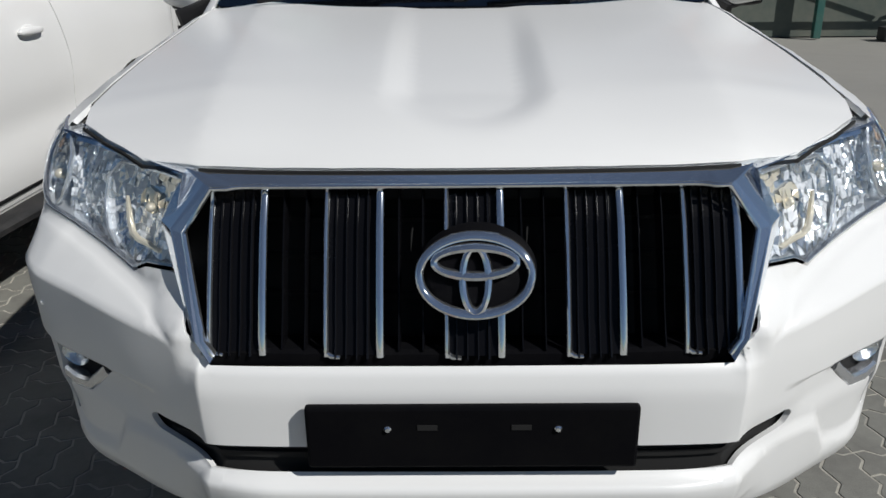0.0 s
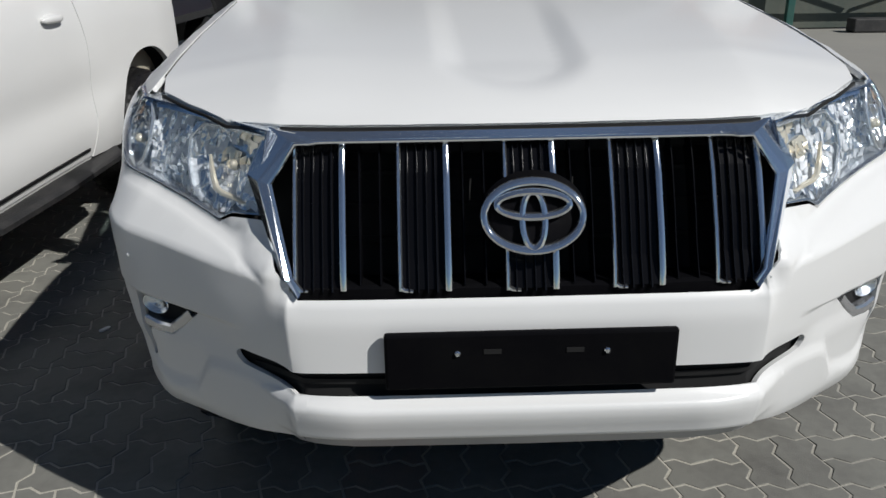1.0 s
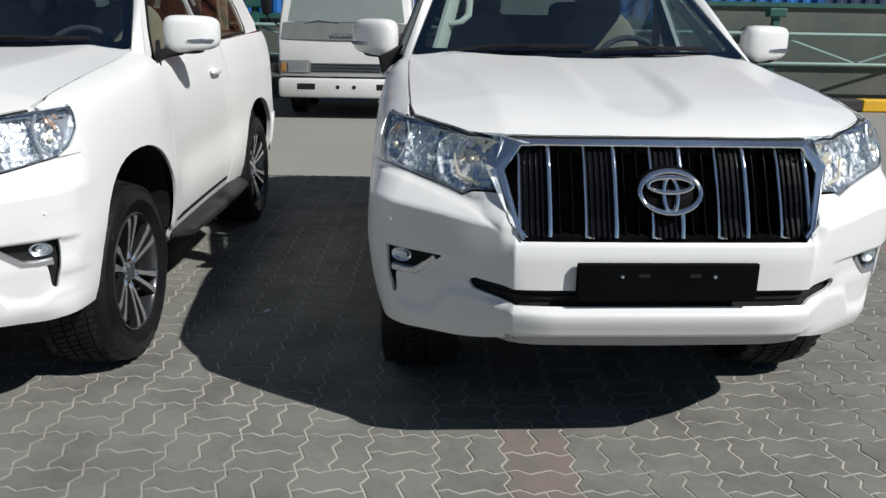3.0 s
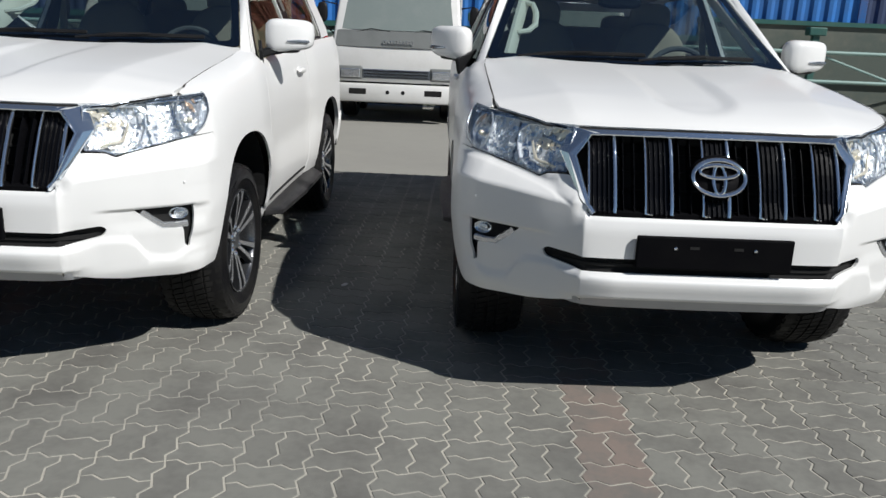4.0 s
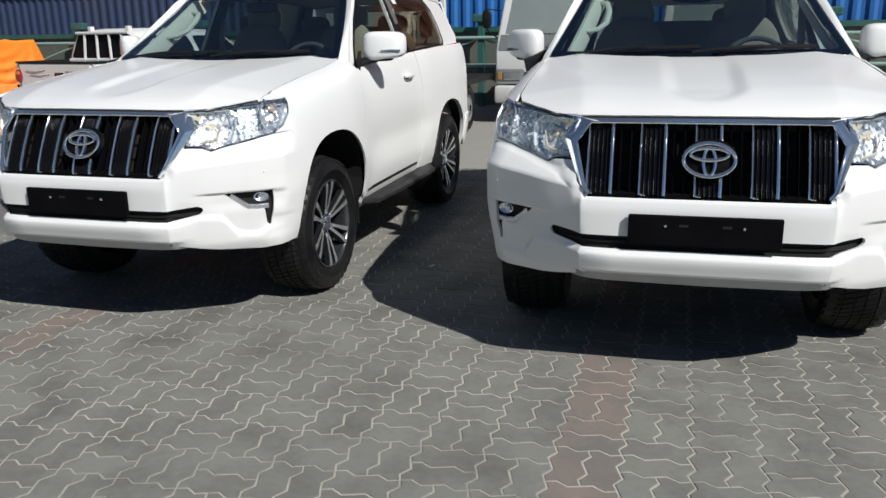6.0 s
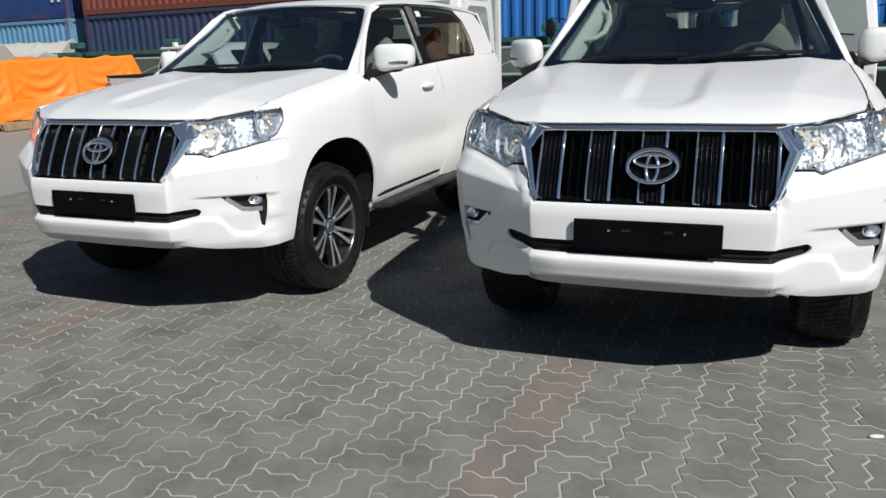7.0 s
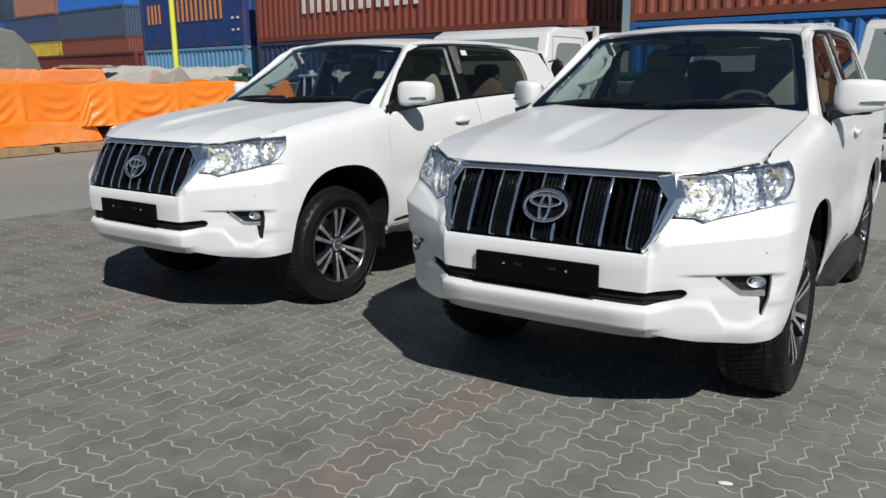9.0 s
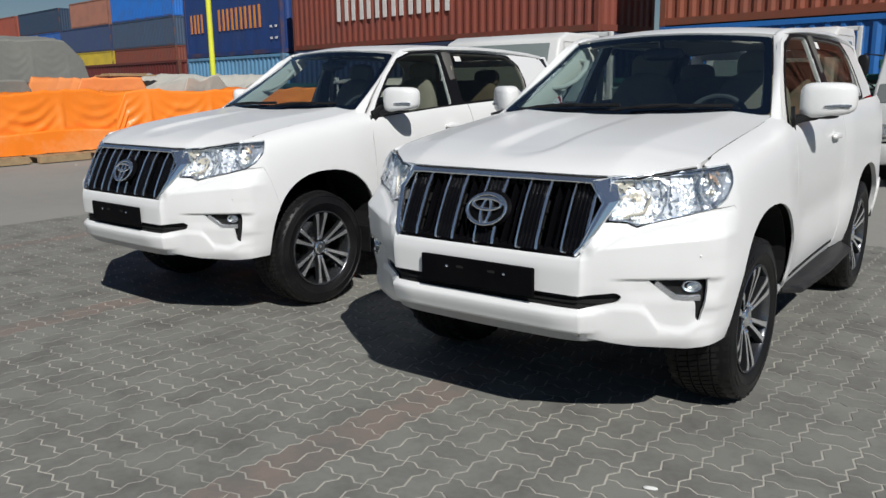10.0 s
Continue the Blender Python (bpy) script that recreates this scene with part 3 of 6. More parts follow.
    for k in range(6):
        a = 2 * math.pi * (k + 0.5) / 6
        bm = lathe(bmesh.new(), [(s * -0.046, 0.015), (s * -0.016, 0.0145), (s * -0.009, 0.009), (s * -0.008, 0.0)], 10, at=(0, 0.067 * math.cos(a), 0.067 * math.sin(a)))
        part("wheel_nut", bm, CHROME, w)
    part("brake_disc", lathe(bmesh.new(), [(s * -0.14, 0.04), (s * -0.14, 0.165), (s * -0.16, 0.165), (s * -0.16, 0.04)], 32), SATIN, w)
    return w


def ring(bm, cx, cy, cz, a, b, r, tilt=0.0, n=40, m=8, depth=None):
    """An oval hoop standing in the x-z plane, leaning back by tilt."""
    rows = []
    for i in range(n):
        t = 2 * math.pi * i / n
        c, s = math.cos(t), math.sin(t)
        row = []
        for j in range(m):
            k = 2 * math.pi * j / m
            rr = r * math.cos(k)
            row.append(bm.verts.new((cx + (a + rr) * c, cy + (depth or r) * math.sin(k) + (b + rr) * s * tilt, cz + (b + rr) * s)))
        rows.append(row)
    for i in range(n):
        for j in range(m):
            bm.faces.new((rows[i][j], rows[(i + 1) % n][j], rows[(i + 1) % n][(j + 1) % m], rows[i][(j + 1) % m]))
    return bm


def build_front(car):
    low = [(0.0, 0.474), (0.40, 0.474), (0.50, 0.460), (0.60, 0.44), (0.70, 0.425), (0.9, 0.412), (1.10, 0.418)]
    edge = [(u_of_y(y), z) for y, z in ARCH_F[:CUT] + SEAM]
    right = low + edge + [(1.03, 0.966), (0.86, 0.935), (0.74, 0.910), (0.70, 0.899), (0.66, 0.916), (0.592, 0.92), (0.560, 0.918), (0.527, 0.873), (0.494, 0.831), (0.449, 0.79)]
    outline = right + [(-u, z) for u, z in right[::-1][:-1]]
    fogs = [rounded(FOG, 0.008, 2), rounded(mirrored(FOG), 0.008, 2)]
    lines = [[(s * u, f(u) + d) for u in (0.54, 0.58, 0.62, 0.68, 0.75, 0.82, 0.9, 0.97, 1.03, 1.08)] for s in (1, -1) for f, d in ((SHIELD_LOW, -0.01), (SHIELD_LOW, 0), (SHIELD_LOW, 0.01), (SHIELD_TOP, -0.004), (SHIELD_TOP, 0.005), (SHIELD_TOP, 0.014), (SHIELD_TOP, 0.03))]
    lines += [[(s * u, z) for z in h] for s in (1, -1) for u in (0.443, 0.456, 0.468, 0.479, 0.490, 0.502, 0.515, 0.53) for h in ((0.645, 0.70, 0.75, 0.80, 0.84), (0.47, 0.50, 0.54, 0.58))]
    lines += [[(u, z) for u in (-0.44, -0.3, -0.15, 0.0, 0.15, 0.3, 0.44)] for z in (0.484, 0.490, 0.498, 0.557, 0.564, 0.572)]
    lines += [[(s * u, RIDGE(u) + d) for u in (0.55, 0.6, 0.65, 0.70, 0.74, 0.78, 0.84, 0.9, 0.96)] for s in (1, -1) for d in (-0.03, -0.012, 0.002, 0.014)]
    lines += [[(s * u, z) for u in (0.60, 0.65, 0.70, 0.73)] for s in (1, -1) for z in (0.695, 0.702, 0.708, 0.715)]
    panel("front_bumper", wrap, outline, PAINT, car, [rounded(MOUTH, 0.012, 3)] + fogs, step=0.018, depth=0.012, creases=lines, label="glossy white front bumper with faceted corners")
    panel("bumper_valance", lambda u, z: (wrap(u, 0.50)[0], wrap(u, 0.50)[1] + 0.012 + 0.9 * (0.486 - z), z), [(-0.56, 0.470), (-0.60, 0.446), (-0.40, 0.440), (0, 0.436), (0.40, 0.440), (0.60, 0.446), (0.56, 0.470), (0.44, 0.482), (-0.44, 0.482)], VALANCE, car, step=0.05, depth=0.02, label="silver-grey lower skid strip")
    mouth = panel("air_intake", wrap, [(-0.70, 0.685), (-0.70, 0.56), (0.70, 0.56), (0.70, 0.685)], DEEP, car, step=0.03, depth=0.02, lift=-0.022)
    panel("intake_bar", wrap, [(-0.60, 0.614), (0.60, 0.614), (0.60, 0.602), (-0.60, 0.602)], DEEP, mouth, step=0.05, depth=0.01, lift=-0.014)
    # plate bracket
    plate = part("plate_bracket", block(-0.284, 0.286, -0.028, -0.010, 0.612, 0.734, bevel=0.006), PLATE_BLACK, car, "plain black number plate bracket without a plate")
    bm = block(-0.25, 0.25, -0.012, 0.012, 0.66, 0.72)
    part("bracket_mount", bm, PLATE_BLACK, plate)
    for x in (-0.143, 0.147):
        bm = lathe(bmesh.new(), [(-0.033, 0.0), (-0.033, 0.004), (-0.030, 0.0065), (-0.027, 0.0065)], 10, axis="y", at=(x, 0, 0.692))
        part("screw", bm, CHROME, plate)
    for x in (-0.075, 0.085):
        part("slot", block(x - 0.017, x + 0.017, -0.0295, -0.02, 0.690, 0.700), DEEP, plate)
    # grille
    hexagon = FRAME_IN[::-1] + [(-u, z) for u, z in FRAME_IN]
    outer = FRAME_OUT[::-1] + [(-u, z) for u, z in FRAME_OUT]
    # surround: flat mitred facets, an inner band and a broader outer band meeting in a crease
    def rim(a, b, k, push):
        """A point between the opening's corner a and the outer corner b."""
        u, z = a[0] + (b[0] - a[0]) * k, a[1] + (b[1] - a[1]) * k
        p, q, r = Vector(brow(*a)), Vector(brow(*b)), Vector(brow(u, z))
        return p.lerp(q, k).lerp(r, 0.25) + Vector((0, -push, 0))

    def brim(x):
        """The upper edge of the surround, just under the bonnet."""
        return Vector(hood_top(x, 0.165 + 0.186 * x * x + 0.35 * max(0, abs(x) - 0.487))) + Vector((0, -0.007, -0.010))

    bm, rows = bmesh.new(), []
    for n, (a0, b0) in enumerate(zip(hexagon, outer)):
        a1, b1 = hexagon[(n + 1) % len(outer)], outer[(n + 1) % len(outer)]
        flat = abs(b0[1] - b1[1]) < 1e-6
        cuts = [k / 24 for k in range(24)] if flat and b0[1] > 0.9 else [0.0]
        for k in cuts:
            a = (a0[0] + (a1[0] - a0[0]) * k, a0[1] + (a1[1] - a0[1]) * k)
            b = (b0[0] + (b1[0] - b0[0]) * k, b0[1] + (b1[1] - b0[1]) * k)
            if b0[1] > 1.05:
                p, q = Vector(brow(*a)), brim(brow(*b)[0])
                at = lambda k, push: p.lerp(q, k) + Vector((0, -push, 0))
                ring_pts = [at(0.0, -0.012), at(0.0, 0.004), at(0.08, 0.009), at(0.20, 0.011), at(0.28, 0.011), at(0.95, 0.002), at(1.0, -0.001), at(1.0, -0.035)]
            else:
                ring_pts = [rim(a, b, 0.0, -0.006), rim(a, b, 0.0, 0.010), rim(a, b, 0.06, 0.016), rim(a, b, 0.40, 0.021), rim(a, b, 0.47, 0.021), rim(a, b, 0.95, 0.004), rim(a, b, 1.0, -0.001), rim(a, b, 1.0, -0.035)]
            rows.append([bm.verts.new(p) for p in ring_pts])
    rows.append([])
    for r0, r1 in zip(rows, rows[1:] + rows[:1]):
        for k in range(7 if r0 and r1 else 0):
            bm.faces.new((r0[k], r0[k + 1], r1[k + 1], r1[k]))
    bmesh.ops.recalc_face_normals(bm, faces=bm.faces)
    surround = part("grille_surround", bm, CHROME, car, "wide polished chrome grille surround")
    # round bead along the inner edge
    right = [rim(a, b, 0.0, 0.013) for a, b in list(zip(FRAME_IN, FRAME_OUT))[::-1]]
    across = [Vector(brow(0.532 - 1.064 * k / 24, 1.069)) + Vector((0, -0.013, 0)) for k in range(1, 24)]
    bead = right + across + [Vector((-p.x, p.y, p.z)) for p in right[::-1]]
    part("bead", sweep(bmesh.new(), bead, 0.009, 0.009, up=(0, 1, 0), n=8), CHROME, surround, smooth=True)
    panel("grille_backing", lambda x, z: (x, grille_y(x, z) + 0.09, z), [(-0.56, 0.60), (0.56, 0.60), (0.56, 1.09), (-0.56, 1.09)], DEEP, car, step=0.08, depth=0.02)
    sill = bmesh.new()
    sweep(sill, [(-0.45, 0.078, 0.793), (-0.2, 0.068, 0.792), (0.2, 0.068, 0.792), (0.45, 0.078, 0.793)], 0.075, 0.032, n=8, power=5)
    part("grille_sill", sill, PLATE_BLACK, car)
    def rod(pts, w, h):
        return sweep(bmesh.new(), pts, w, h, up=(1, 0, 0), n=10, power=2.2)

    def lean(x, z, d):
        """A point of the grille's face, which is chamfered back at the top."""
        return (x, grille_y(x, min(z, 1.008)) + d + 0.70 * max(0, z - 1.008), z)

    for xc in (-0.408, -0.203, 0.006, 0.215, 0.420):
        heights = (0.798, 0.85, 0.9, 0.95, 1.005, 1.012, 1.072)
        bm = sweep(bmesh.new(), [lean(xc, z, 0.012) for z in heights], 0.02, 0.088, up=(1, 0, 0), n=4, power=40)
        bar = part("grille_bar", bm, GRILLE_BLACK, car, "ribbed black grille bar edged with chrome")
        for k in range(4):
            x = xc - 0.030 + 0.0185 * k
            part("rib", rod([lean(x, z, -0.001) for z in heights], 0.012, 0.0045 if k < 3 else 0.007), RIB_BLACK, bar, smooth=True)
        for sx, w in ((-1, 0.010), (1, 0.014)):
            pts = [lean(xc + sx * 0.047, z, -0.010 + (0.012 if z < 0.83 else 0)) for z in (0.800, 0.83, 0.90, 1.0, 1.010, 1.072)]
            part("chrome_strip", rod(pts, 0.013, w), CHROME, bar, smooth=True)
        pts = [lean(xc + d, z, 0.0) for d, z in ((-0.049, 0.812), (-0.046, 0.805), (-0.038, 0.801), (-0.022, 0.800))]
        part("chrome_foot", sweep(bmesh.new(), pts, [0.009, 0.010, 0.010, 0.006], 0.013, up=(0, 1, 0), n=8), CHROME, bar, smooth=True)
    for xc in (-0.328, -0.288, -0.124, -0.082, 0.09, 0.13, 0.296, 0.338):
        part("thin_bar", rod([lean(xc, z, 0.03) for z in (0.798, 0.86, 0.92, 0.98, 1.005, 1.012, 1.072)], 0.05, 0.006), GRILLE_BLACK, car, smooth=True)
    for z in (0.865, 0.93, 0.99):
        part("cross_rail", sweep(bmesh.new(), [(x, grille_y(x, z) + 0.085, z) for x in (-0.45, -0.2, 0.2, 0.45)], 0.02, 0.012, n=6, power=4), DEEP, car)
    ty = (grille_y(0, 1.0) - grille_y(0, 0.87)) / 0.13
    yc = grille_y(0, 0.938) - 0.026
    bm = bmesh.new()
    ring(bm, 0.012, yc + 0.014, 0.940, 0.052, 0.024, 0.051, ty, 40, 10, depth=0.018)
    badge = part("badge", bm, PLATE_BLACK, car, "oval chrome badge on a black carrier", smooth=True)
    bm = bmesh.new()
    ring(bm, 0.008, yc - 0.012, 0.942, 0.095, 0.060, 0.0078, ty, 48, 10, depth=0.009)
    part("badge_ring", bm, CHROME, badge, smooth=True)
    bm = bmesh.new()
    ring(bm, 0.008, yc - 0.014, 0.935, 0.022, 0.050, 0.0075, ty, 40, 8, depth=0.01)
    part("badge_oval", bm, CHROME, badge, smooth=True)
    bm = bmesh.new()
    ring(bm, 0.008, yc - 0.014 + 0.024 * ty, 0.962, 0.070, 0.022, 0.0075, ty, 40, 8, depth=0.01)
    part("badge_oval", bm, CHROME, badge, smooth=True)
    # headlamps and fog lamps
    for s in (1, -1):
        lamp_poly = LAMP if s == 1 else mirrored(LAMP)
        lamp_at = lambda u, z, d: Vector(wrap(s * u, z)) + Vector((-s * 0.7 * ease(0.88, 1.15, u), 1.0 - 0.45 * ease(0.95, 1.2, u), 0)) * d
        head = panel("headlamp", lambda a, b: tuple(lamp_at(abs(a), b, 0.055)), lamp_poly, LAMP_SILVER, car, step=0.03, depth=0.0, label="clear headlamp with a faceted chrome reflector")
        panel("lamp_cover", wrap, rounded(lamp_poly, 0.006, 2), LENS, head, step=0.03, depth=0.0, lift=0.002).visible_shadow = False
        panel("lamp_gasket", wrap, lamp_poly, LAMP_GREY, head, [[(s * (0.90 + (abs(u) - 0.90) * 0.988), 1.02 + (z - 1.02) * 0.965) for u, z in lamp_poly]], step=0.03, depth=0.006, lift=-0.002)

        # side walls between the shell and the cover
        bm, loop = bmesh.new(), dense(LAMP, 0.03)
        rows = [[bm.verts.new(lamp_at(u, z, d)) for d in (-0.001, 0.055)] for u, z in loop]
        for a, b in zip(rows, rows[1:] + rows[:1]):
            bm.faces.new((a[0], b[0], b[1], a[1]))
        part("lamp_wall", bm, LAMP_SILVER, head)

        def facets(name, mat, u0, u1, z0, z1, nu, nz, depth, jitter, keep, seed, where=None):
            """Small mirror facets over part of the lamp."""
            rnd, bm = random.Random(seed), bmesh.new()
            du, dz = (u1 - u0) / nu, (z1 - z0) / nz
            for i in range(nu):
                for j in range(nz):
                    u, z, k = u0 + du * i, z0 + dz * j, rnd.random()
                    tilt = [rnd.uniform(-jitter, jitter) for _ in range(4)]
                    mid = (u + du / 2, z + dz / 2)
                    if not keep(k, *mid) or not all(inside(q, where or LAMP) for q in (mid, (u, z), (u + du, z + dz))):
                        continue
                    quad = []
                    for (a, b), t in zip(((0, 0), (1, 0), (1, 1), (0, 1)), tilt):
                        node = random.Random((i + a) * 131 + (j + b) * 17 + seed)
                        ua, zb = u + du * (a + node.uniform(-0.42, 0.42)), z + dz * (b + node.uniform(-0.42, 0.42))
                        quad.append(bm.verts.new(lamp_at(ua, zb, depth(ua, zb) + t)))
                    bm.faces.new(quad if s == 1 else quad[::-1])
            return part(name, bm, mat, head)

        bowl = lambda u, z: 0.016 + 0.034 * max(0, 1 - ((u - 0.70) / 0.12) ** 2 - ((z - 1.01) / 0.10) ** 2)
        gilt = lambda u, z: math.hypot((u - 0.635) / 0.045, (z - 1.045) / 0.034) < 1 or math.hypot((u - 0.69) / 0.036, (z - 1.02) / 0.028) < 1
        facets("reflector", REFLECTOR, 0.592, 0.815, 0.905, 1.085, 19, 14, bowl, 0.0026, lambda k, u, z: not (gilt(u, z) and k < 0.6) and k < 0.45, 3)
        # pale facets scattered among the mirror ones, painted glints for sparkle
        facets("sparkle_facets", SPARKLE, 0.592, 0.815, 0.905, 1.085, 19, 14, bowl, 0.0026, lambda k, u, z: not gilt(u, z) and 0.45 <= k, 3)
        trough = lambda u, z: 0.024 + 0.022 * max(0, 1 - ((u - 0.89) / 0.09) ** 2)
        facets("side_reflector", REFLECTOR, 0.822, 0.968, 0.935, 1.10, 13, 14, trough, 0.0028, lambda k, u, z: k < 0.45, 5)
        # the same painted glints over the side reflector
        facets("sparkle_facets", SPARKLE, 0.822, 0.968, 0.935, 1.10, 13, 14, trough, 0.0028, lambda k, u, z: 0.45 <= k, 5)
        facets("gilt_facets", GILT, 0.592, 0.815, 0.905, 1.085, 19, 14, bowl, 0.0026, lambda k, u, z: gilt(u, z) and k < 0.6, 3)
        oval = [(1.035 + 0.058 * math.cos(t) + 0.25 * 0.055 * math.sin(t), 1.048 + 0.056 * math.sin(t)) for t in (2 * math.pi * k / 20 for k in range(20))]
        cup = lambda u, z: 0.018 + 0.02 * max(0, 1 - ((u - 1.03) / 0.06) ** 2 - ((z - 1.045) / 0.06) ** 2)
        facets("indicator_reflector", REFLECTOR, 0.97, 1.10, 0.985, 1.11, 16, 16, cup, 0.0026, lambda k, u, z: k < 0.92, 7, oval)
        facets("amber_facets", BROWN_LENS, 1.04, 1.11, 1.06, 1.105, 5, 4, lambda u, z: 0.016, 0.002, lambda k, u, z: k < 0.4, 9)
        for u, z, r, mat in ((0.68, 1.01, 0.012, GILT), (1.03, 1.03, 0.015, GILT)):
            part("bulb", pill(bmesh.new(), lamp_at(u, z, 0.028), (r * 1.4, r * 2, r * 1.4), 2.2, 12, 8), mat, head, smooth=True)
        blade = [lamp_at(u, z, 0.020) for u, z in ((0.630, 0.939), (0.67, 0.947), (0.70, 0.950), (0.722, 0.958), (0.738, 0.985), (0.752, 1.022))]
        part("gilt_blade", sweep(bmesh.new(), blade, [0.004, 0.011, 0.012, 0.014, 0.012, 0.006], 0.012, up=(0, 1, 0), n=8, power=2.5), GILT, head, smooth=True)
        # bright partitions round the main bowl and the indicator
        for line, w in ((((0.60, 1.075), (0.70, 1.082), (0.785, 1.082), (0.818, 1.05), (0.815, 1.0), (0.795, 0.955), (0.76, 0.928)), 0.007), (((1.0, 1.108), (0.972, 1.075), (0.968, 1.03), (0.985, 0.99), (1.01, 0.975)), 0.008), (((1.075, 1.105), (1.10, 1.07), (1.095, 1.03), (1.06, 0.995)), 0.005)):
            part("bezel", sweep(bmesh.new(), [lamp_at(u, z, 0.018) for u, z in line], w, 0.02, up=(0, 1, 0), n=8, power=3), LAMP_SILVER, head, smooth=True)
        bm = bmesh.new()
        for k in range(10):
            p = lamp_at(0.625 + 0.018 * k, 1.086 + 0.0012 * k, 0.012)
            v = [bm.verts.new(p + Vector(d)) for d in ((-0.008, 0.012, 0.006), (0.008, 0.012, 0.006), (0, 0.012, -0.008), (0, -0.004, 0.003))]
            for f in ((0, 1, 3), (1, 2, 3), (2, 0, 3)):
                bm.faces.new([v[q] for q in f])
        part("crystal_row", bm, REFLECTOR, head)
        band = [(0.60, 1.090), (0.60, 1.084), (0.80, 1.096), (0.97, 1.108), (1.10, 1.112), (1.17, 1.112), (1.19, 1.124), (1.0, 1.119), (0.80, 1.105)]
        panel("top_bezel", wrap, band if s == 1 else mirrored(band), CHROME, head, step=0.03, depth=0.01, lift=-0.014)
        pocket = panel("fog_lamp", wrap, [(s * u, z) for u, z in ((0.70, 0.725), (0.70, 0.68), (0.82, 0.585), (0.915, 0.50), (1.0, 0.50), (1.01, 0.60), (1.01, 0.725))][::-s], DEEP, car, step=0.03, depth=0.0, lift=-0.026, label="fog lamp in a black bumper pocket")
        # silver hockey-stick trim
        pts = [wrap(s * u, z) for u, z in ((0.762, 0.692), (0.80, 0.662), (0.842, 0.630), (0.89, 0.626), (0.945, 0.628))]
        part("fog_trim", sweep(bmesh.new(), [(p[0] * 0.995, p[1] + 0.012, p[2]) for p in pts], 0.030, 0.027, n=8, power=3.5), TRIM_SILVER, pocket, "satin silver trim", smooth=True)
        p = Vector(wrap(s * 0.925, 0.672))
        m = Matrix.Translation(p + Vector((s * -0.026, 0.026, 0))) @ Vector((s * 0.45, -1, 0)).to_track_quat("Z", "Y").to_matrix().to_4x4() @ Matrix.Diagonal((0.92, 0.60, 0.9, 1.0))
        bm = lathe(bmesh.new(), [(0.017, 0.0), (0.015, 0.010), (0.019, 0.016), (0.016, 0.024), (0.021, 0.031), (0.026, 0.040)], 20, axis="z")
        bmesh.ops.transform(bm, matrix=m, verts=bm.verts)
        part("fog_bowl", bm, REFLECTOR, pocket)
        bm = lathe(bmesh.new(), [(0.020, 0.035), (0.026, 0.036), (0.027, 0.038), (0.025, 0.040), (0.018, 0.040)], 24, axis="z")
        bmesh.ops.transform(bm, matrix=m, verts=bm.verts)
        part("fog_ring", bm, CHROME, pocket, smooth=True)
        bm = bmesh.new()
        pill(bm, (0, 0, 0.022), (0.074, 0.074, 0.02), 2.2, 16, 6)
        bmesh.ops.transform(bm, matrix=m, verts=bm.verts)
        part("fog_lens", bm, LENS, pocket, smooth=True).visible_shadow = False
    # parking sensors and tow cover
    for s in (1, -1):
        p = Vector(wrap(s * 0.93, 0.80))
        bm = bmesh.new()
        pill(bm, p, (0.011, 0.007, 0.011), 2, 12, 8)
        part("sensor", bm, PAINT, car, smooth=True)


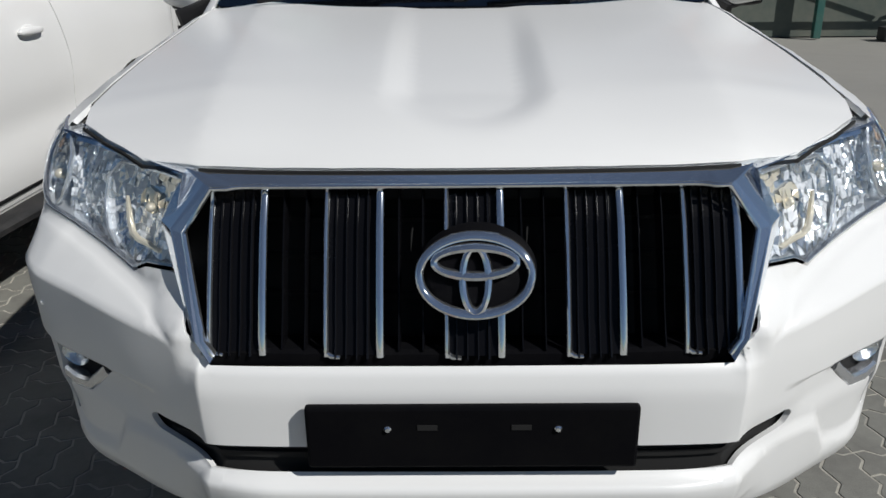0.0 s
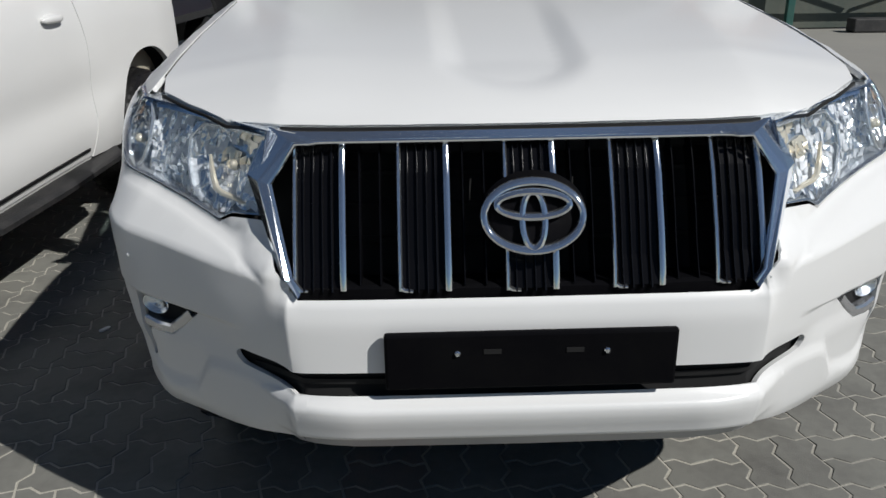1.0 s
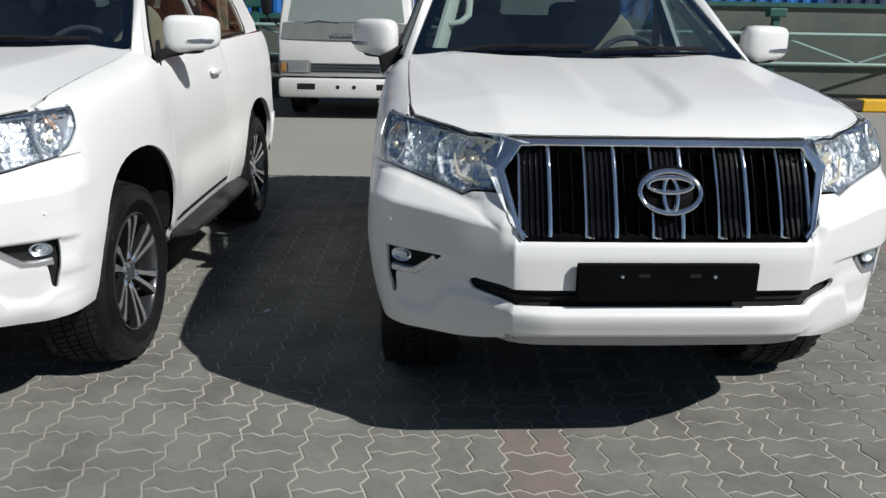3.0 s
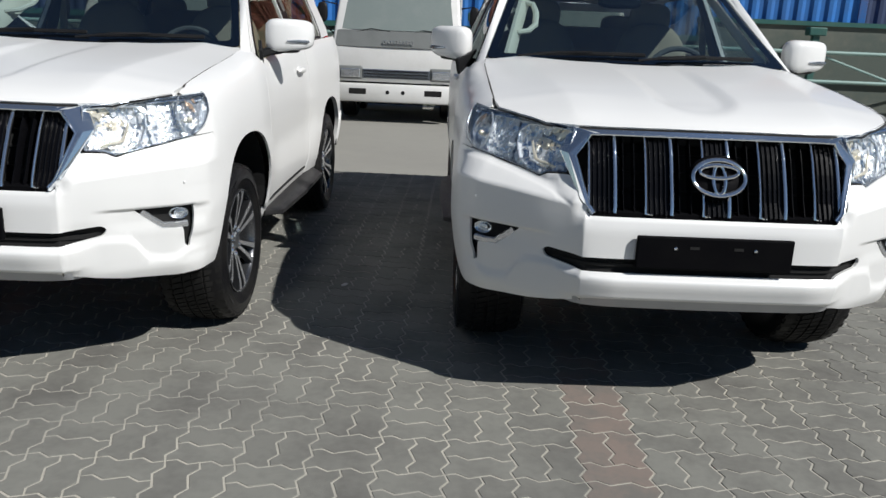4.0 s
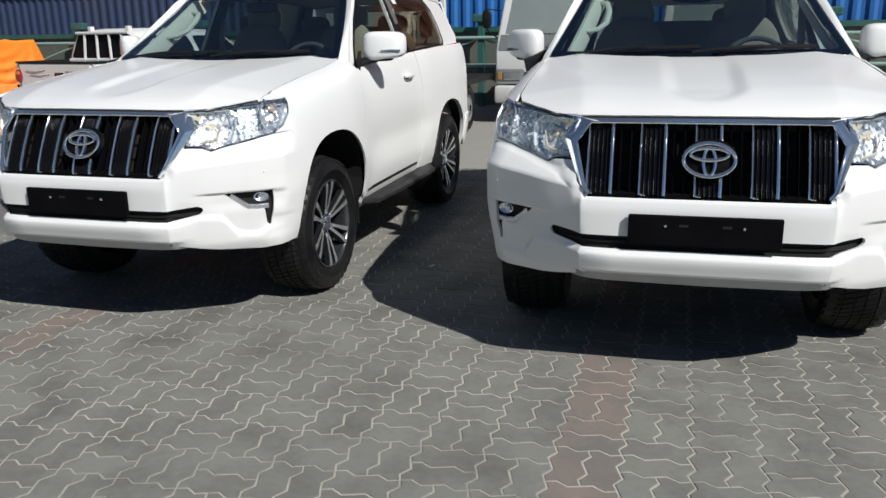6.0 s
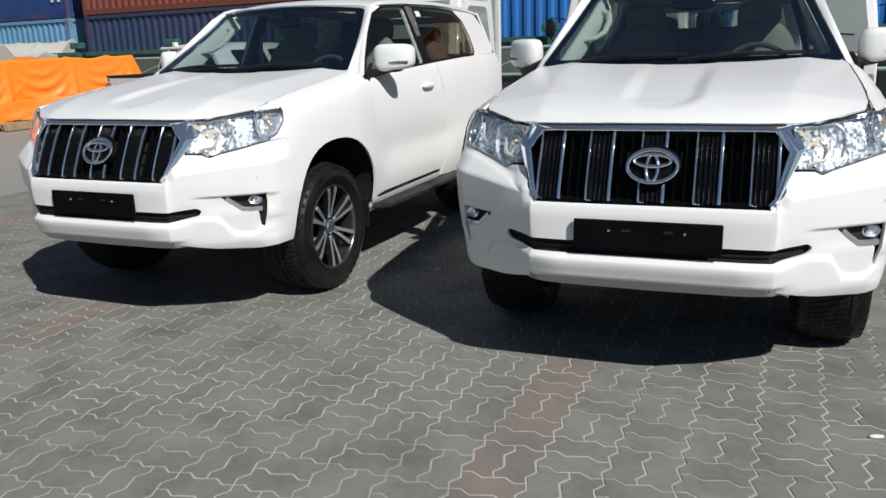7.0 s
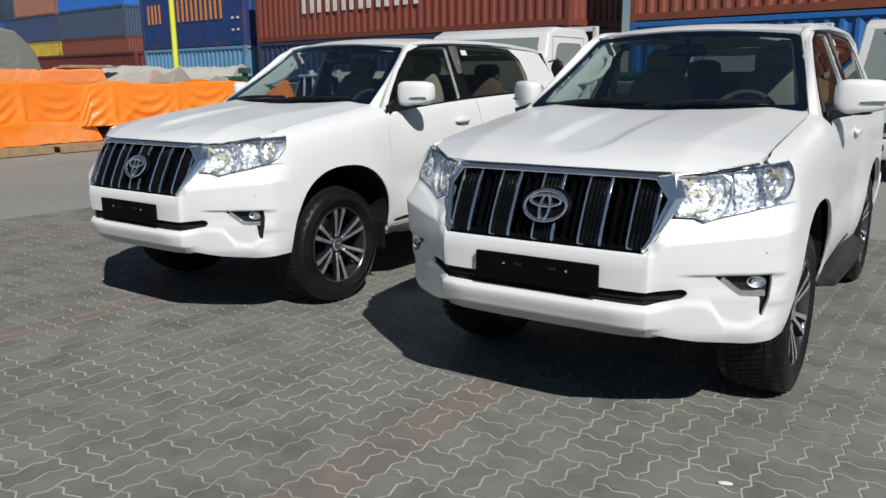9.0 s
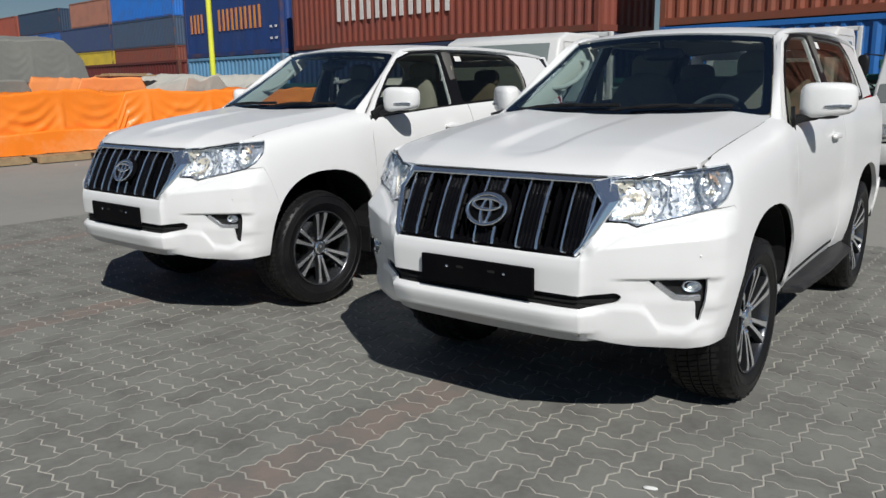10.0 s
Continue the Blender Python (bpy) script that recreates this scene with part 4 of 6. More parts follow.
def build_side(car, s):
    """One flank, on the side s: wing, door, rear quarter, cabin side and glass."""
    def pane(name, poly, *a, **k):
        poly = [(u_of_y(y), z) for y, z in poly]
        k["holes"] = [[(u_of_y(y), z) for y, z in h] for h in k.get("holes", ())]
        if s == -1:
            poly = mirrored(poly)
            k["holes"] = [mirrored(h) for h in k["holes"]]
        return panel(name, wrap, poly, *a, **k)

    top = lambda y: 1.162 + RISE(y)
    wing = [(SEAM[0][0] + 0.0015, SEAM[0][1] + 0.001)] + [(ARCH_F[CUT - 1][0] + 0.001, ARCH_F[CUT - 1][1] + 0.0015)] + ARCH_F[CUT:] + [(1.46, 0.44), (1.455, 0.9)] + [(1.44, 1.10), (1.47, 1.205)]
    crest = [(y, top(y)) for y in (1.45, 1.3, 1.15, 1.0, 0.85, 0.7, 0.6, 0.52)]
    wing += crest + [(0.46, 1.150), (by(1.09), 1.142), (by(1.05), 1.134), (by(1.05), 1.129), (by(1.12), 1.131), (by(1.212), 1.135), (by(1.168), 1.06), (by(1.107), 1.003), (by(1.046), 0.972), (SEAM[2][0] + 0.0015, SEAM[2][1] + 0.0015), (SEAM[1][0] + 0.0015, SEAM[1][1])]
    pane("front_wing", wing, PAINT, car, step=0.03, depth=0.012)
    door = [(1.465, 0.44), (2.60, 0.44), (2.66, 0.60), (2.665, 1.0), (2.60, BELT(2.6))] + [(y, BELT(y)) for y in (2.4, 2.2, 2.0, 1.8, 1.6)] + [(1.478, 1.225), (1.452, 1.10), (1.463, 0.9)]
    d = pane("door", door, PAINT, car, step=0.04, depth=0.02)
    arch_r = ARCH_R
    quarter = [(2.612, 0.43)] + arch_r[:1] + arch_r[1:-1] + [(arch_r[-1][0], 0.46), (4.02, 0.46), (4.10, 0.9), (4.10, 1.1), (4.05, BELT(4.05))] + [(y, BELT(y)) for y in (3.8, 3.5, 3.2, 2.9, 2.61)] + [(2.672, 1.0), (2.668, 0.60)]
    pane("rear_quarter", quarter, PAINT, car, step=0.04, depth=0.03)
    pane("sill", [(1.45, 0.432), (2.60, 0.432), (2.60, 0.37), (1.46, 0.37)], PAINT, car, step=0.05, depth=0.02, lift=-0.004)
    pane("door_moulding", [(1.50, 0.476), (1.62, 0.486), (2.56, 0.488), (2.56, 0.474), (1.52, 0.470)], SATIN_BLACK, car, step=0.06, depth=0.01, lift=0.006)
    # cabin side with its window openings
    surf = cab_side(s)
    roofline = [(2.06, 1.722), (2.25, 1.742), (2.6, 1.752), (3.2, 1.752), (3.7, 1.738), (4.0, 1.70)]
    outline = [(1.43, 1.226), (1.50, 1.28), (1.62, 1.395), (1.78, 1.545), (1.92, 1.655)] + roofline + [(4.12, 1.55), (4.17, 1.40), (4.10, BELT(4.1))] + [(y, BELT(y) - 0.004) for y in (3.8, 3.4, 3.0, 2.6, 2.2, 1.8, 1.6)]
    front = [(1.535, 1.236), (1.64, 1.355), (1.80, 1.505), (1.97, 1.635), (2.12, 1.684), (2.30, 1.694), (2.46, 1.697), (2.42, BELT(2.42) + 0.012), (2.0, BELT(2.0) + 0.010)]
    rear = [(2.57, BELT(2.57) + 0.014), (2.60, 1.698), (3.1, 1.696), (3.42, 1.682), (3.55, 1.60), (3.585, 1.48), (3.555, 1.375), (3.50, BELT(3.5) + 0.012), (3.0, BELT(3.0) + 0.014)]
    flip = s == -1
    panel("cabin_side", surf, outline, PAINT, car, [rounded(front, 0.03), rounded(rear, 0.05)], step=0.045, depth=0.025, flip=flip)
    fr = rounded(front, 0.03)
    panel("window_rubber", surf, [(1.50, 1.222), (1.62, 1.355), (1.79, 1.518), (1.96, 1.652), (2.12, 1.700), (2.30, 1.710), (2.62, 1.712), (3.1, 1.710), (3.43, 1.696), (3.565, 1.61), (3.60, 1.48), (3.57, 1.36), (3.51, BELT(3.5) - 0.002)] + [(y, BELT(y) - 0.002) for y in (3.2, 2.8, 2.4, 2.0, 1.7)], PILLAR_BLACK, car, [rounded([(y, z) for y, z in front], 0.03), rounded(rear, 0.05)], step=0.05, depth=0.006, flip=flip, lift=0.004, label="black window surround and pillar")
    panel("front_window", surf, fr, SIDE_GLASS, car, step=0.08, depth=0.0, flip=flip, lift=-0.006)
    panel("rear_window", surf, rounded(rear, 0.05), DARK_GLASS, car, step=0.08, depth=0.0, flip=flip, lift=-0.006)
    panel("sticker", surf, [(2.66, 1.64), (2.74, 1.64), (2.74, 1.68), (2.66, 1.68)], PAPER, car, step=0.05, depth=0.0, flip=flip, lift=-0.003)
    # door handle
    p = Vector(flank(2.36, 1.135))
    bm = bmesh.new()
    pill(bm, (s * (p.x + 0.018), p.y, p.z), (0.035, 0.19, 0.034), 2.8, 16, 8)
    part("handle", bm, PAINT, d, smooth=True)
    bm = bmesh.new()
    pill(bm, (s * (p.x - 0.004), p.y + 0.01, p.z - 0.004), (0.016, 0.13, 0.06), 2.4, 16, 8)
    part("handle_recess", bm, PAINT, d, smooth=True)
    # mirror
    c = Vector((s * 0.976, 1.655, 1.356))

    def shape(p):
        k = p.x * s / 0.13
        return Vector((p.x, p.y + 0.03 * k * k * (1 if p.y < 0 else 0) + 0.03 * k, p.z * (1 - 0.10 * k) + 0.006 * k))
    bm = pill(bmesh.new(), c, (0.252, 0.14, 0.170), 4.2, 28, 14, shape)
    mirror = part("door_mirror", bm, PAINT, car, "rounded white door mirror", smooth=True)
    bm = pill(bmesh.new(), c + Vector((s * -0.03, 0.005, -0.078)), (0.17, 0.11, 0.035), 2.6, 20, 8, lambda p: Vector((p.x, p.y, p.z)))
    part("mirror_base", bm, SATIN_BLACK, mirror, smooth=True)
    part("mirror_arm", sweep(bmesh.new(), [(s * 0.83, 1.60, 1.255), (s * 0.87, 1.62, 1.268), (s * 0.93, 1.645, 1.276)], [0.09, 0.08, 0.07], [0.05, 0.045, 0.04], n=10, power=3), SATIN_BLACK, mirror, smooth=True)
    bm = pill(bmesh.new(), c + Vector((0, 0.068, 0)), (0.18, 0.012, 0.125), 4, 20, 6)
    part("mirror_glass", bm, CHROME, mirror, smooth=True)
    pts = [c + Vector((s * x, -0.068 + 0.036 * (x / 0.13) ** 2 + 0.03 * x / 0.13, -0.03)) for x in (0.0, 0.03, 0.06, 0.09, 0.108)]
    part("mirror_indicator", sweep(bmesh.new(), pts, 0.02, [0.008, 0.014, 0.018, 0.018, 0.012], n=8, power=3), LAMP_GREY, mirror, "clear indicator strip", smooth=True)
    part("mirror_sail", sweep(bmesh.new(), [(s * 0.862, 1.49, 1.236), (s * 0.845, 1.55, 1.262), (s * 0.82, 1.63, 1.32)], [0.09, 0.07, 0.01], 0.02, up=(1, 0, 0), n=8, power=4), SATIN_BLACK, mirror, smooth=True)
    # running board
    bm = bmesh.new()
    sweep(bm, [(s * 0.83, 1.47, 0.41), (s * 0.862, 1.55, 0.402), (s * 0.872, 2.1, 0.402), (s * 0.866, 2.74, 0.402), (s * 0.83, 2.86, 0.41)], [0.10, 0.19, 0.205, 0.19, 0.10], 0.042, n=12, power=4)
    part("running_board", bm, BOARD, car, "dusty dark grey running board", smooth=True)
    # wheel wells
    for y0, rx, rz in ((0.965, 0.48, 0.47), (3.40, 0.455, 0.445)):
        bm = bmesh.new()
        rows = []
        for i in range(17):
            a = math.pi * i / 16
            c, q = math.cos(a), math.sin(a)
            y, z = y0 + (rx + 0.005) * math.copysign(abs(c) ** 0.86, c), 0.45 + rz * abs(q) ** 0.86
            rows.append([bm.verts.new((s * x, y, z)) for x in (0.885, 0.80, 0.55)])
        for a, b in zip(rows, rows[1:]):
            for k in range(2):
                bm.faces.new((a[k], a[k + 1], b[k + 1], b[k]))
        bm.faces.new([r[2] for r in rows])
        part("arch_liner", bm, DEEP, car)
    part("mud_flap", block(s * 0.77 - 0.08, s * 0.77 + 0.08, 1.43, 1.44, 0.27, 0.46, bevel=0.004), SATIN_BLACK, car)
    build_wheel("front_wheel", car, s * 0.870, HUB_F, s)
    build_wheel("rear_wheel", car, s * 0.866, HUB_R, s)
    # tail lamp
    bm = bmesh.new()
    pts = [(s * 0.775, 4.165, 1.00), (s * 0.780, 4.175, 1.10), (s * 0.765, 4.185, 1.21), (s * 0.740, 4.185, 1.31), (s * 0.710, 4.16, 1.39)]
    sweep(bm, pts, [0.05, 0.06, 0.06, 0.05, 0.03], [0.06, 0.07, 0.06, 0.05, 0.03], up=(0, 1, 0), n=10, power=3)
    part("tail_lamp", bm, RED_LENS, car, smooth=True)


def build_cabin(car):
    # bonnet
    rim = [(-0.487, 0.209), (-0.36, 0.189), (-0.24, 0.1757), (-0.12, 0.1677), (0, 0.165), (0.12, 0.1677), (0.24, 0.1757), (0.36, 0.189), (0.487, 0.209), (0.60, 0.245), (0.70, 0.33), (0.772, 0.405), (0.786, 0.47), (0.789, 0.75), (0.789, 1.05), (0.785, 1.28), (0.772, 1.42), (0.35, 1.365), (0, 1.345), (-0.35, 1.365), (-0.772, 1.42), (-0.785, 1.28), (-0.789, 1.05), (-0.789, 0.75), (-0.786, 0.47), (-0.772, 0.405), (-0.70, 0.33), (-0.60, 0.245)]
    folds = [[(s * (0.172 + 0.018 * ease(0.3, 1.2, y) + d), y) for y in (0.44, 0.6, 0.75, 0.9, 1.05, 1.2, 1.32)] for s in (1, -1) for d in (-0.045, -0.03, -0.012, 0.008)]
    folds += [[(s * (0.50 + 0.10 * ease(0.2, 1.4, y)), y) for y in (0.22, 0.3, 0.4, 0.55, 0.7, 0.85, 1.0, 1.15, 1.3)] for s in (1, -1)]
    panel("bonnet", hood_top, rim, PAINT, car, step=0.022, depth=0.04, creases=folds, label="broad white bonnet with a dished middle")
    part("bonnet_nozzle", pill(bmesh.new(), (0.35, 1.25, 1.262), (0.05, 0.03, 0.012), 2.4, 12, 6), SATIN_BLACK, car, smooth=True)
    # dark shut line under the bonnet's front edge
    pts = [(x, 0.212 + 0.186 * x * x + 0.4 * max(0, abs(x) - 0.46), 1.056) for x in (-0.56, -0.5, -0.46, -0.2, 0, 0.2, 0.46, 0.5, 0.56)]
    part("bonnet_seal", sweep(bmesh.new(), pts, 0.07, 0.05, n=8, power=5), DEEP, car)
    pts = [Vector(hood_top(x, 0.165 + 0.186 * x * x)) + Vector((0, -0.004, -0.009)) for x in [-0.487 + 0.974 * k / 20 for k in range(21)]]
    part("bonnet_gap", sweep(bmesh.new(), pts, 0.006, 0.011, n=6, power=4), DEEP, car)
    for s in (1, -1):
        pts = [Vector(hood_top(s * x, y)) + Vector((s * 0.003, -0.004, -0.010)) for x, y in ((0.49, 0.210), (0.55, 0.228), (0.60, 0.245), (0.65, 0.288), (0.70, 0.33), (0.74, 0.37), (0.772, 0.405))]
        part("lamp_seal", sweep(bmesh.new(), pts, 0.006, 0.008, n=6, power=4), DEEP, car)
        # gutters between bonnet and wings
        pts = [Vector(hood_top(s * (0.790 - 0.004 * ease(1.0, 1.3, y)), y)) + Vector((0, 0, -0.0015)) for y in (0.49, 0.6, 0.8, 1.0, 1.15, 1.28)]
        part("bonnet_seam", sweep(bmesh.new(), pts, 0.005, n=6), GREY_TRIM, car)
        pts = [(s * (0.788 - 0.02 * ease(0.9, 1.4, y)), y, hood_top(0.77, y)[2] - 0.03) for y in (0.45, 0.5, 0.6, 0.8, 1.0, 1.2, 1.4)]
        part("wing_gutter", sweep(bmesh.new(), pts, 0.024, 0.02, n=6, power=4), GREY_TRIM, car)
    # windscreen
    sc = lambda a, b: screen(a, b)
    edge = rounded([(-0.995, -0.02), (0.995, -0.02), (0.985, 0.985), (-0.985, 0.985)], 0.05, 4)
    hole = rounded([(-0.945, 0.05), (0.945, 0.05), (0.925, 0.92), (-0.925, 0.92)], 0.06, 4)
    panel("windscreen_frit", sc, edge, FRIT, car, [hole], step=0.07, depth=0.004, lift=0.001)
    panel("windscreen", sc, edge, WINDSCREEN, car, step=0.1, depth=0.0, lift=0.005, label="tinted laminated windscreen")
    # cowl and wipers
    bm = bmesh.new()
    sweep(bm, [(x, 1.335 + 0.085 * (x / 0.74) ** 2, 1.278 - 0.01 * (x / 0.74) ** 2) for x in (-0.75, -0.45, -0.2, 0, 0.2, 0.45, 0.75)], 0.12, 0.03, n=8, power=4)
    part("cowl", bm, SATIN_BLACK, car)
    for x0, x1 in ((0.08, 0.60), (-0.52, 0.02)):
        pts = [Vector(screen(a, b)) + Vector((0, -0.018, 0.014)) for a, b in ((x0 / 0.77, 0.025), ((x0 + x1) / 1.54, 0.05), (x1 / 0.77, 0.055))]
        wiper = part("wiper", sweep(bmesh.new(), pts, 0.014, 0.02, n=6), SATIN_BLACK, car)
        part("wiper_arm", sweep(bmesh.new(), [pts[0] + Vector((-0.1, -0.02, -0.012)), pts[0] + Vector((0.1, -0.012, 0.012)), pts[1] + Vector((0, -0.008, 0.008))], 0.012, 0.012, n=6), SATIN_BLACK, wiper)
    # screen pillars
    for s in (1, -1):
        rows, bm = [], bmesh.new()
        for k in range(16):
            t = -0.14 + 1.145 * k / 15
            a = Vector(screen(s * 1.0, t)) + Vector((0, -0.004, 0.004))
            y = 1.44 + 0.60 * t
            z = 1.255 + 0.458 * t + 0.03 * math.sin(math.pi * t)
            b = Vector((s * (cab_x(y, z) + 0.002), y, z))
            mid = (a + b) / 2 + Vector((s * 0.008, -0.004, 0.006))
            q1, q2 = a.lerp(mid, 0.5) + Vector((s * 0.003, -0.003, 0.003)), mid.lerp(b, 0.5) + Vector((s * 0.004, -0.001, 0.002))
            rows.append([bm.verts.new(p) for p in (a + Vector((0, 0.02, -0.02)), a, q1, mid, q2, b, b + Vector((s * -0.03, 0.02, 0)))])
        for p, q in zip(rows, rows[1:]):
            for k in range(6):
                bm.faces.new((p[k], p[k + 1], q[k + 1], q[k]) if s == 1 else (q[k], q[k + 1], p[k + 1], p[k]))
        part("screen_pillar", bm, PAINT, car, smooth=True)
        # beige pillar lining and grab handle
        pts = [Vector(screen(s * (0.85 if s == -1 else 0.93), t)) + Vector((0, 0.075, -0.03)) for t in (0.0, 0.25, 0.5, 0.75, 1.0)]
        part("pillar_lining", sweep(bmesh.new(), pts, 0.115 if s == -1 else 0.05, 0.035, up=(s, 0.6, 0), n=8, power=3), IVORY, car, smooth=True)
        pts = [Vector(screen(s * a, t)) + Vector((0, d, -0.02)) for a, t, d in ((0.84, 0.36, 0.07), (0.75, 0.38, 0.10), (0.705, 0.46, 0.115), (0.715, 0.62, 0.115), (0.76, 0.74, 0.10), (0.84, 0.77, 0.07))]
        if s == -1:
            part("grab_handle", sweep(bmesh.new(), pts, 0.036, 0.03, n=8), IVORY, car, smooth=True)
    # roof
    panel("roof", roof_top, [(-0.60, 2.03), (-0.3, 1.955), (0, 1.94), (0.3, 1.955), (0.60, 2.03), (0.60, 2.15), (0.605, 3.6), (0.57, 4.02), (0, 4.12), (-0.57, 4.02), (-0.605, 3.6), (-0.60, 2.15)], PAINT, car, step=0.06, depth=0.03)
    for s in (1, -1):
        pts = [(s * (cab_x(y, 1.735) + 0.0), y, ROOF_Z(y) - 0.048) for y in (2.005, 2.06, 2.14, 2.3, 2.5, 3.0, 3.4, 3.8, 4.05)]
        part("roof_edge", sweep(bmesh.new(), pts, [0.02, 0.05, 0.08] + [0.09] * 6, [0.008, 0.022, 0.035] + [0.04] * 6, n=10, power=2.4), PAINT, car, smooth=True)
    panel("headliner", lambda x, y: (x, y, roof_top(x, y)[2] - 0.05), [(-0.56, 2.0), (0.56, 2.0), (0.58, 4.0), (-0.58, 4.0)], BEIGE, car, step=0.2, depth=0.01)
    # tail
    tail = lambda x, z: (x, 4.335 - 0.03 * (x / 0.7) ** 4 - 0.40 * max(0, z - 1.3) * (1 + max(0, z - 1.3)), z)
    panel("tailgate", tail, [(-0.72, 0.55), (0.72, 0.55), (0.70, 1.30), (0.62, 1.68), (-0.62, 1.68), (-0.70, 1.30)], PAINT, car, [[(-0.60, 1.32), (0.60, 1.32), (0.54, 1.62), (-0.54, 1.62)]], step=0.08, depth=0.03)
    panel("tail_window", tail, [(-0.61, 1.31), (0.61, 1.31), (0.55, 1.63), (-0.55, 1.63)], DARK_GLASS, car, step=0.1, depth=0.0, lift=-0.006)
    panel("rear_bumper", wrap, [(u_of_y(3.9), 0.44), (u_of_y(3.9), 0.72), (ARC[-1] - 0.05, 0.72), (ARC[-1] - 0.05, 0.44)], PAINT, car, step=0.08, depth=0.03, lift=0.01)
    panel("rear_bumper", wrap, mirrored([(u_of_y(3.9), 0.44), (u_of_y(3.9), 0.72), (ARC[-1] - 0.05, 0.72), (ARC[-1] - 0.05, 0.44)]), PAINT, car, step=0.08, depth=0.03, lift=0.01)
    # floor pan, engine bay and cabin inside
    bm = bmesh.new()
    box(bm, -0.52, 0.52, 0.55, 4.2, 0.36, 0.55)
    box(bm, -0.84, 0.84, 1.45, 2.9, 0.42, 0.60)
    box(bm, -0.84, 0.84, 3.86, 4.2, 0.5, 0.7)
    part("underbody", bm, DEEP, car)
    bm = block(-0.55, 0.55, 0.26, 1.30, 0.5, 1.04)
    box(bm, -0.76, 0.76, 0.58, 1.36, 0.93, 1.12)
    part("engine_bay", bm, DEEP, car)
    part("front_axle", sweep(bmesh.new(), [(-0.75, HUB_F, 0.37), (0, HUB_F, 0.33), (0.75, HUB_F, 0.37)], 0.10, n=8), DEEP, car)
    part("rear_axle", sweep(bmesh.new(), [(-0.75, HUB_R, 0.37), (0.75, HUB_R, 0.37)], 0.12, n=8), DEEP, car)
    bm = block(-0.70, 0.70, 1.36, 1.78, 0.85, 1.235, bevel=0.06)
    dash = part("dashboard", bm, DASH, car, "dark charcoal dashboard", smooth=True)
    bm = pill(bmesh.new(), (0.36, 1.66, 1.24), (0.42, 0.26, 0.12), 3, 16, 8)
    part("binnacle", bm, DASH, dash, smooth=True)
    part("paper", block(0.05, 0.13, 1.52, 1.58, 1.237, 1.262, m=Matrix.Translation((0.1, 1.55, 1.25)) @ Matrix.Rotation(0.6, 4, "Z") @ Matrix.Translation((-0.1, -1.55, -1.25))), PAPER, dash, "folded white paper")
    bm = bmesh.new()
    ring(bm, 0, 0, 0, 0.185, 0.185, 0.016, 0, 32, 8)
    bmesh.ops.transform(bm, matrix=Matrix.Translation((0.36, 1.82, 1.20)) @ Matrix.Rotation(radians(-24), 4, "X"), verts=bm.verts)
    wheel = part("steering_wheel", bm, GREY_TRIM, car, smooth=True)
    bm = pill(bmesh.new(), (0.36, 1.835, 1.15), (0.2, 0.06, 0.14), 2.6, 16, 8)
    sweep(bm, [(0.19, 1.84, 1.165), (0.36, 1.835, 1.15), (0.53, 1.84, 1.165)], 0.03, 0.05, n=6)
    sweep(bm, [(0.36, 1.83, 1.15), (0.36, 1.77, 1.0)], 0.06, 0.05, up=(1, 0, 0), n=6)
    part("wheel_boss", bm, DASH, wheel, smooth=True)
    for x in (-0.36, 0.36):
        seat = part("front_seat", pill(bmesh.new(), (x, 2.2, 0.86), (0.52, 0.54, 0.22), 3, 20, 10), SEAT, car, "beige cloth front seat", smooth=True)
        bm = pill(bmesh.new(), (0, 0, 0.3), (0.5, 0.17, 0.66), 2.8, 20, 12, lambda p: Vector((p.x * (1 - 0.12 * (p.z / 0.33)), p.y, p.z)))
        bmesh.ops.transform(bm, matrix=Matrix.Translation((x, 2.42, 0.90)) @ Matrix.Rotation(radians(-14), 4, "X"), verts=bm.verts)
        part("seat_back", bm, SEAT, seat, smooth=True)
        bm = pill(bmesh.new(), (x, 2.62, 1.545), (0.27, 0.10, 0.19), 3, 18, 10)
        part("headrest", bm, SEAT, seat, smooth=True)
        bm = bmesh.new()
        for k in (-0.05, 0.05):
            sweep(bm, [(x + k, 2.61, 1.42), (x + k, 2.62, 1.50)], 0.012, n=6, up=(1, 0, 0))
        part("headrest_post", bm, CHROME, seat)
        part("belt", sweep(bmesh.new(), [(math.copysign(0.70, x), 2.56, 1.60), (math.copysign(0.72, x), 2.57, 1.2), (math.copysign(0.72, x), 2.50, 0.8)], 0.05, 0.006, up=(0, 1, 0), n=6, power=4), BEIGE, seat)
    bench = part("rear_seat", pill(bmesh.new(), (0, 3.15, 0.88), (1.2, 0.5, 0.22), 4, 20, 10), SEAT, car, "beige cloth rear bench", smooth=True)
    bm = pill(bmesh.new(), (0, 0, 0.28), (1.2, 0.16, 0.6), 4, 20, 10)
    bmesh.ops.transform(bm, matrix=Matrix.Translation((0, 3.36, 0.92)) @ Matrix.Rotation(radians(-14), 4, "X"), verts=bm.verts)
    part("bench_back", bm, SEAT, bench, smooth=True)
    for x in (-0.36, 0.36):
        part("headrest", pill(bmesh.new(), (x, 3.54, 1.50), (0.27, 0.09, 0.16), 3, 18, 10), SEAT, bench, smooth=True)
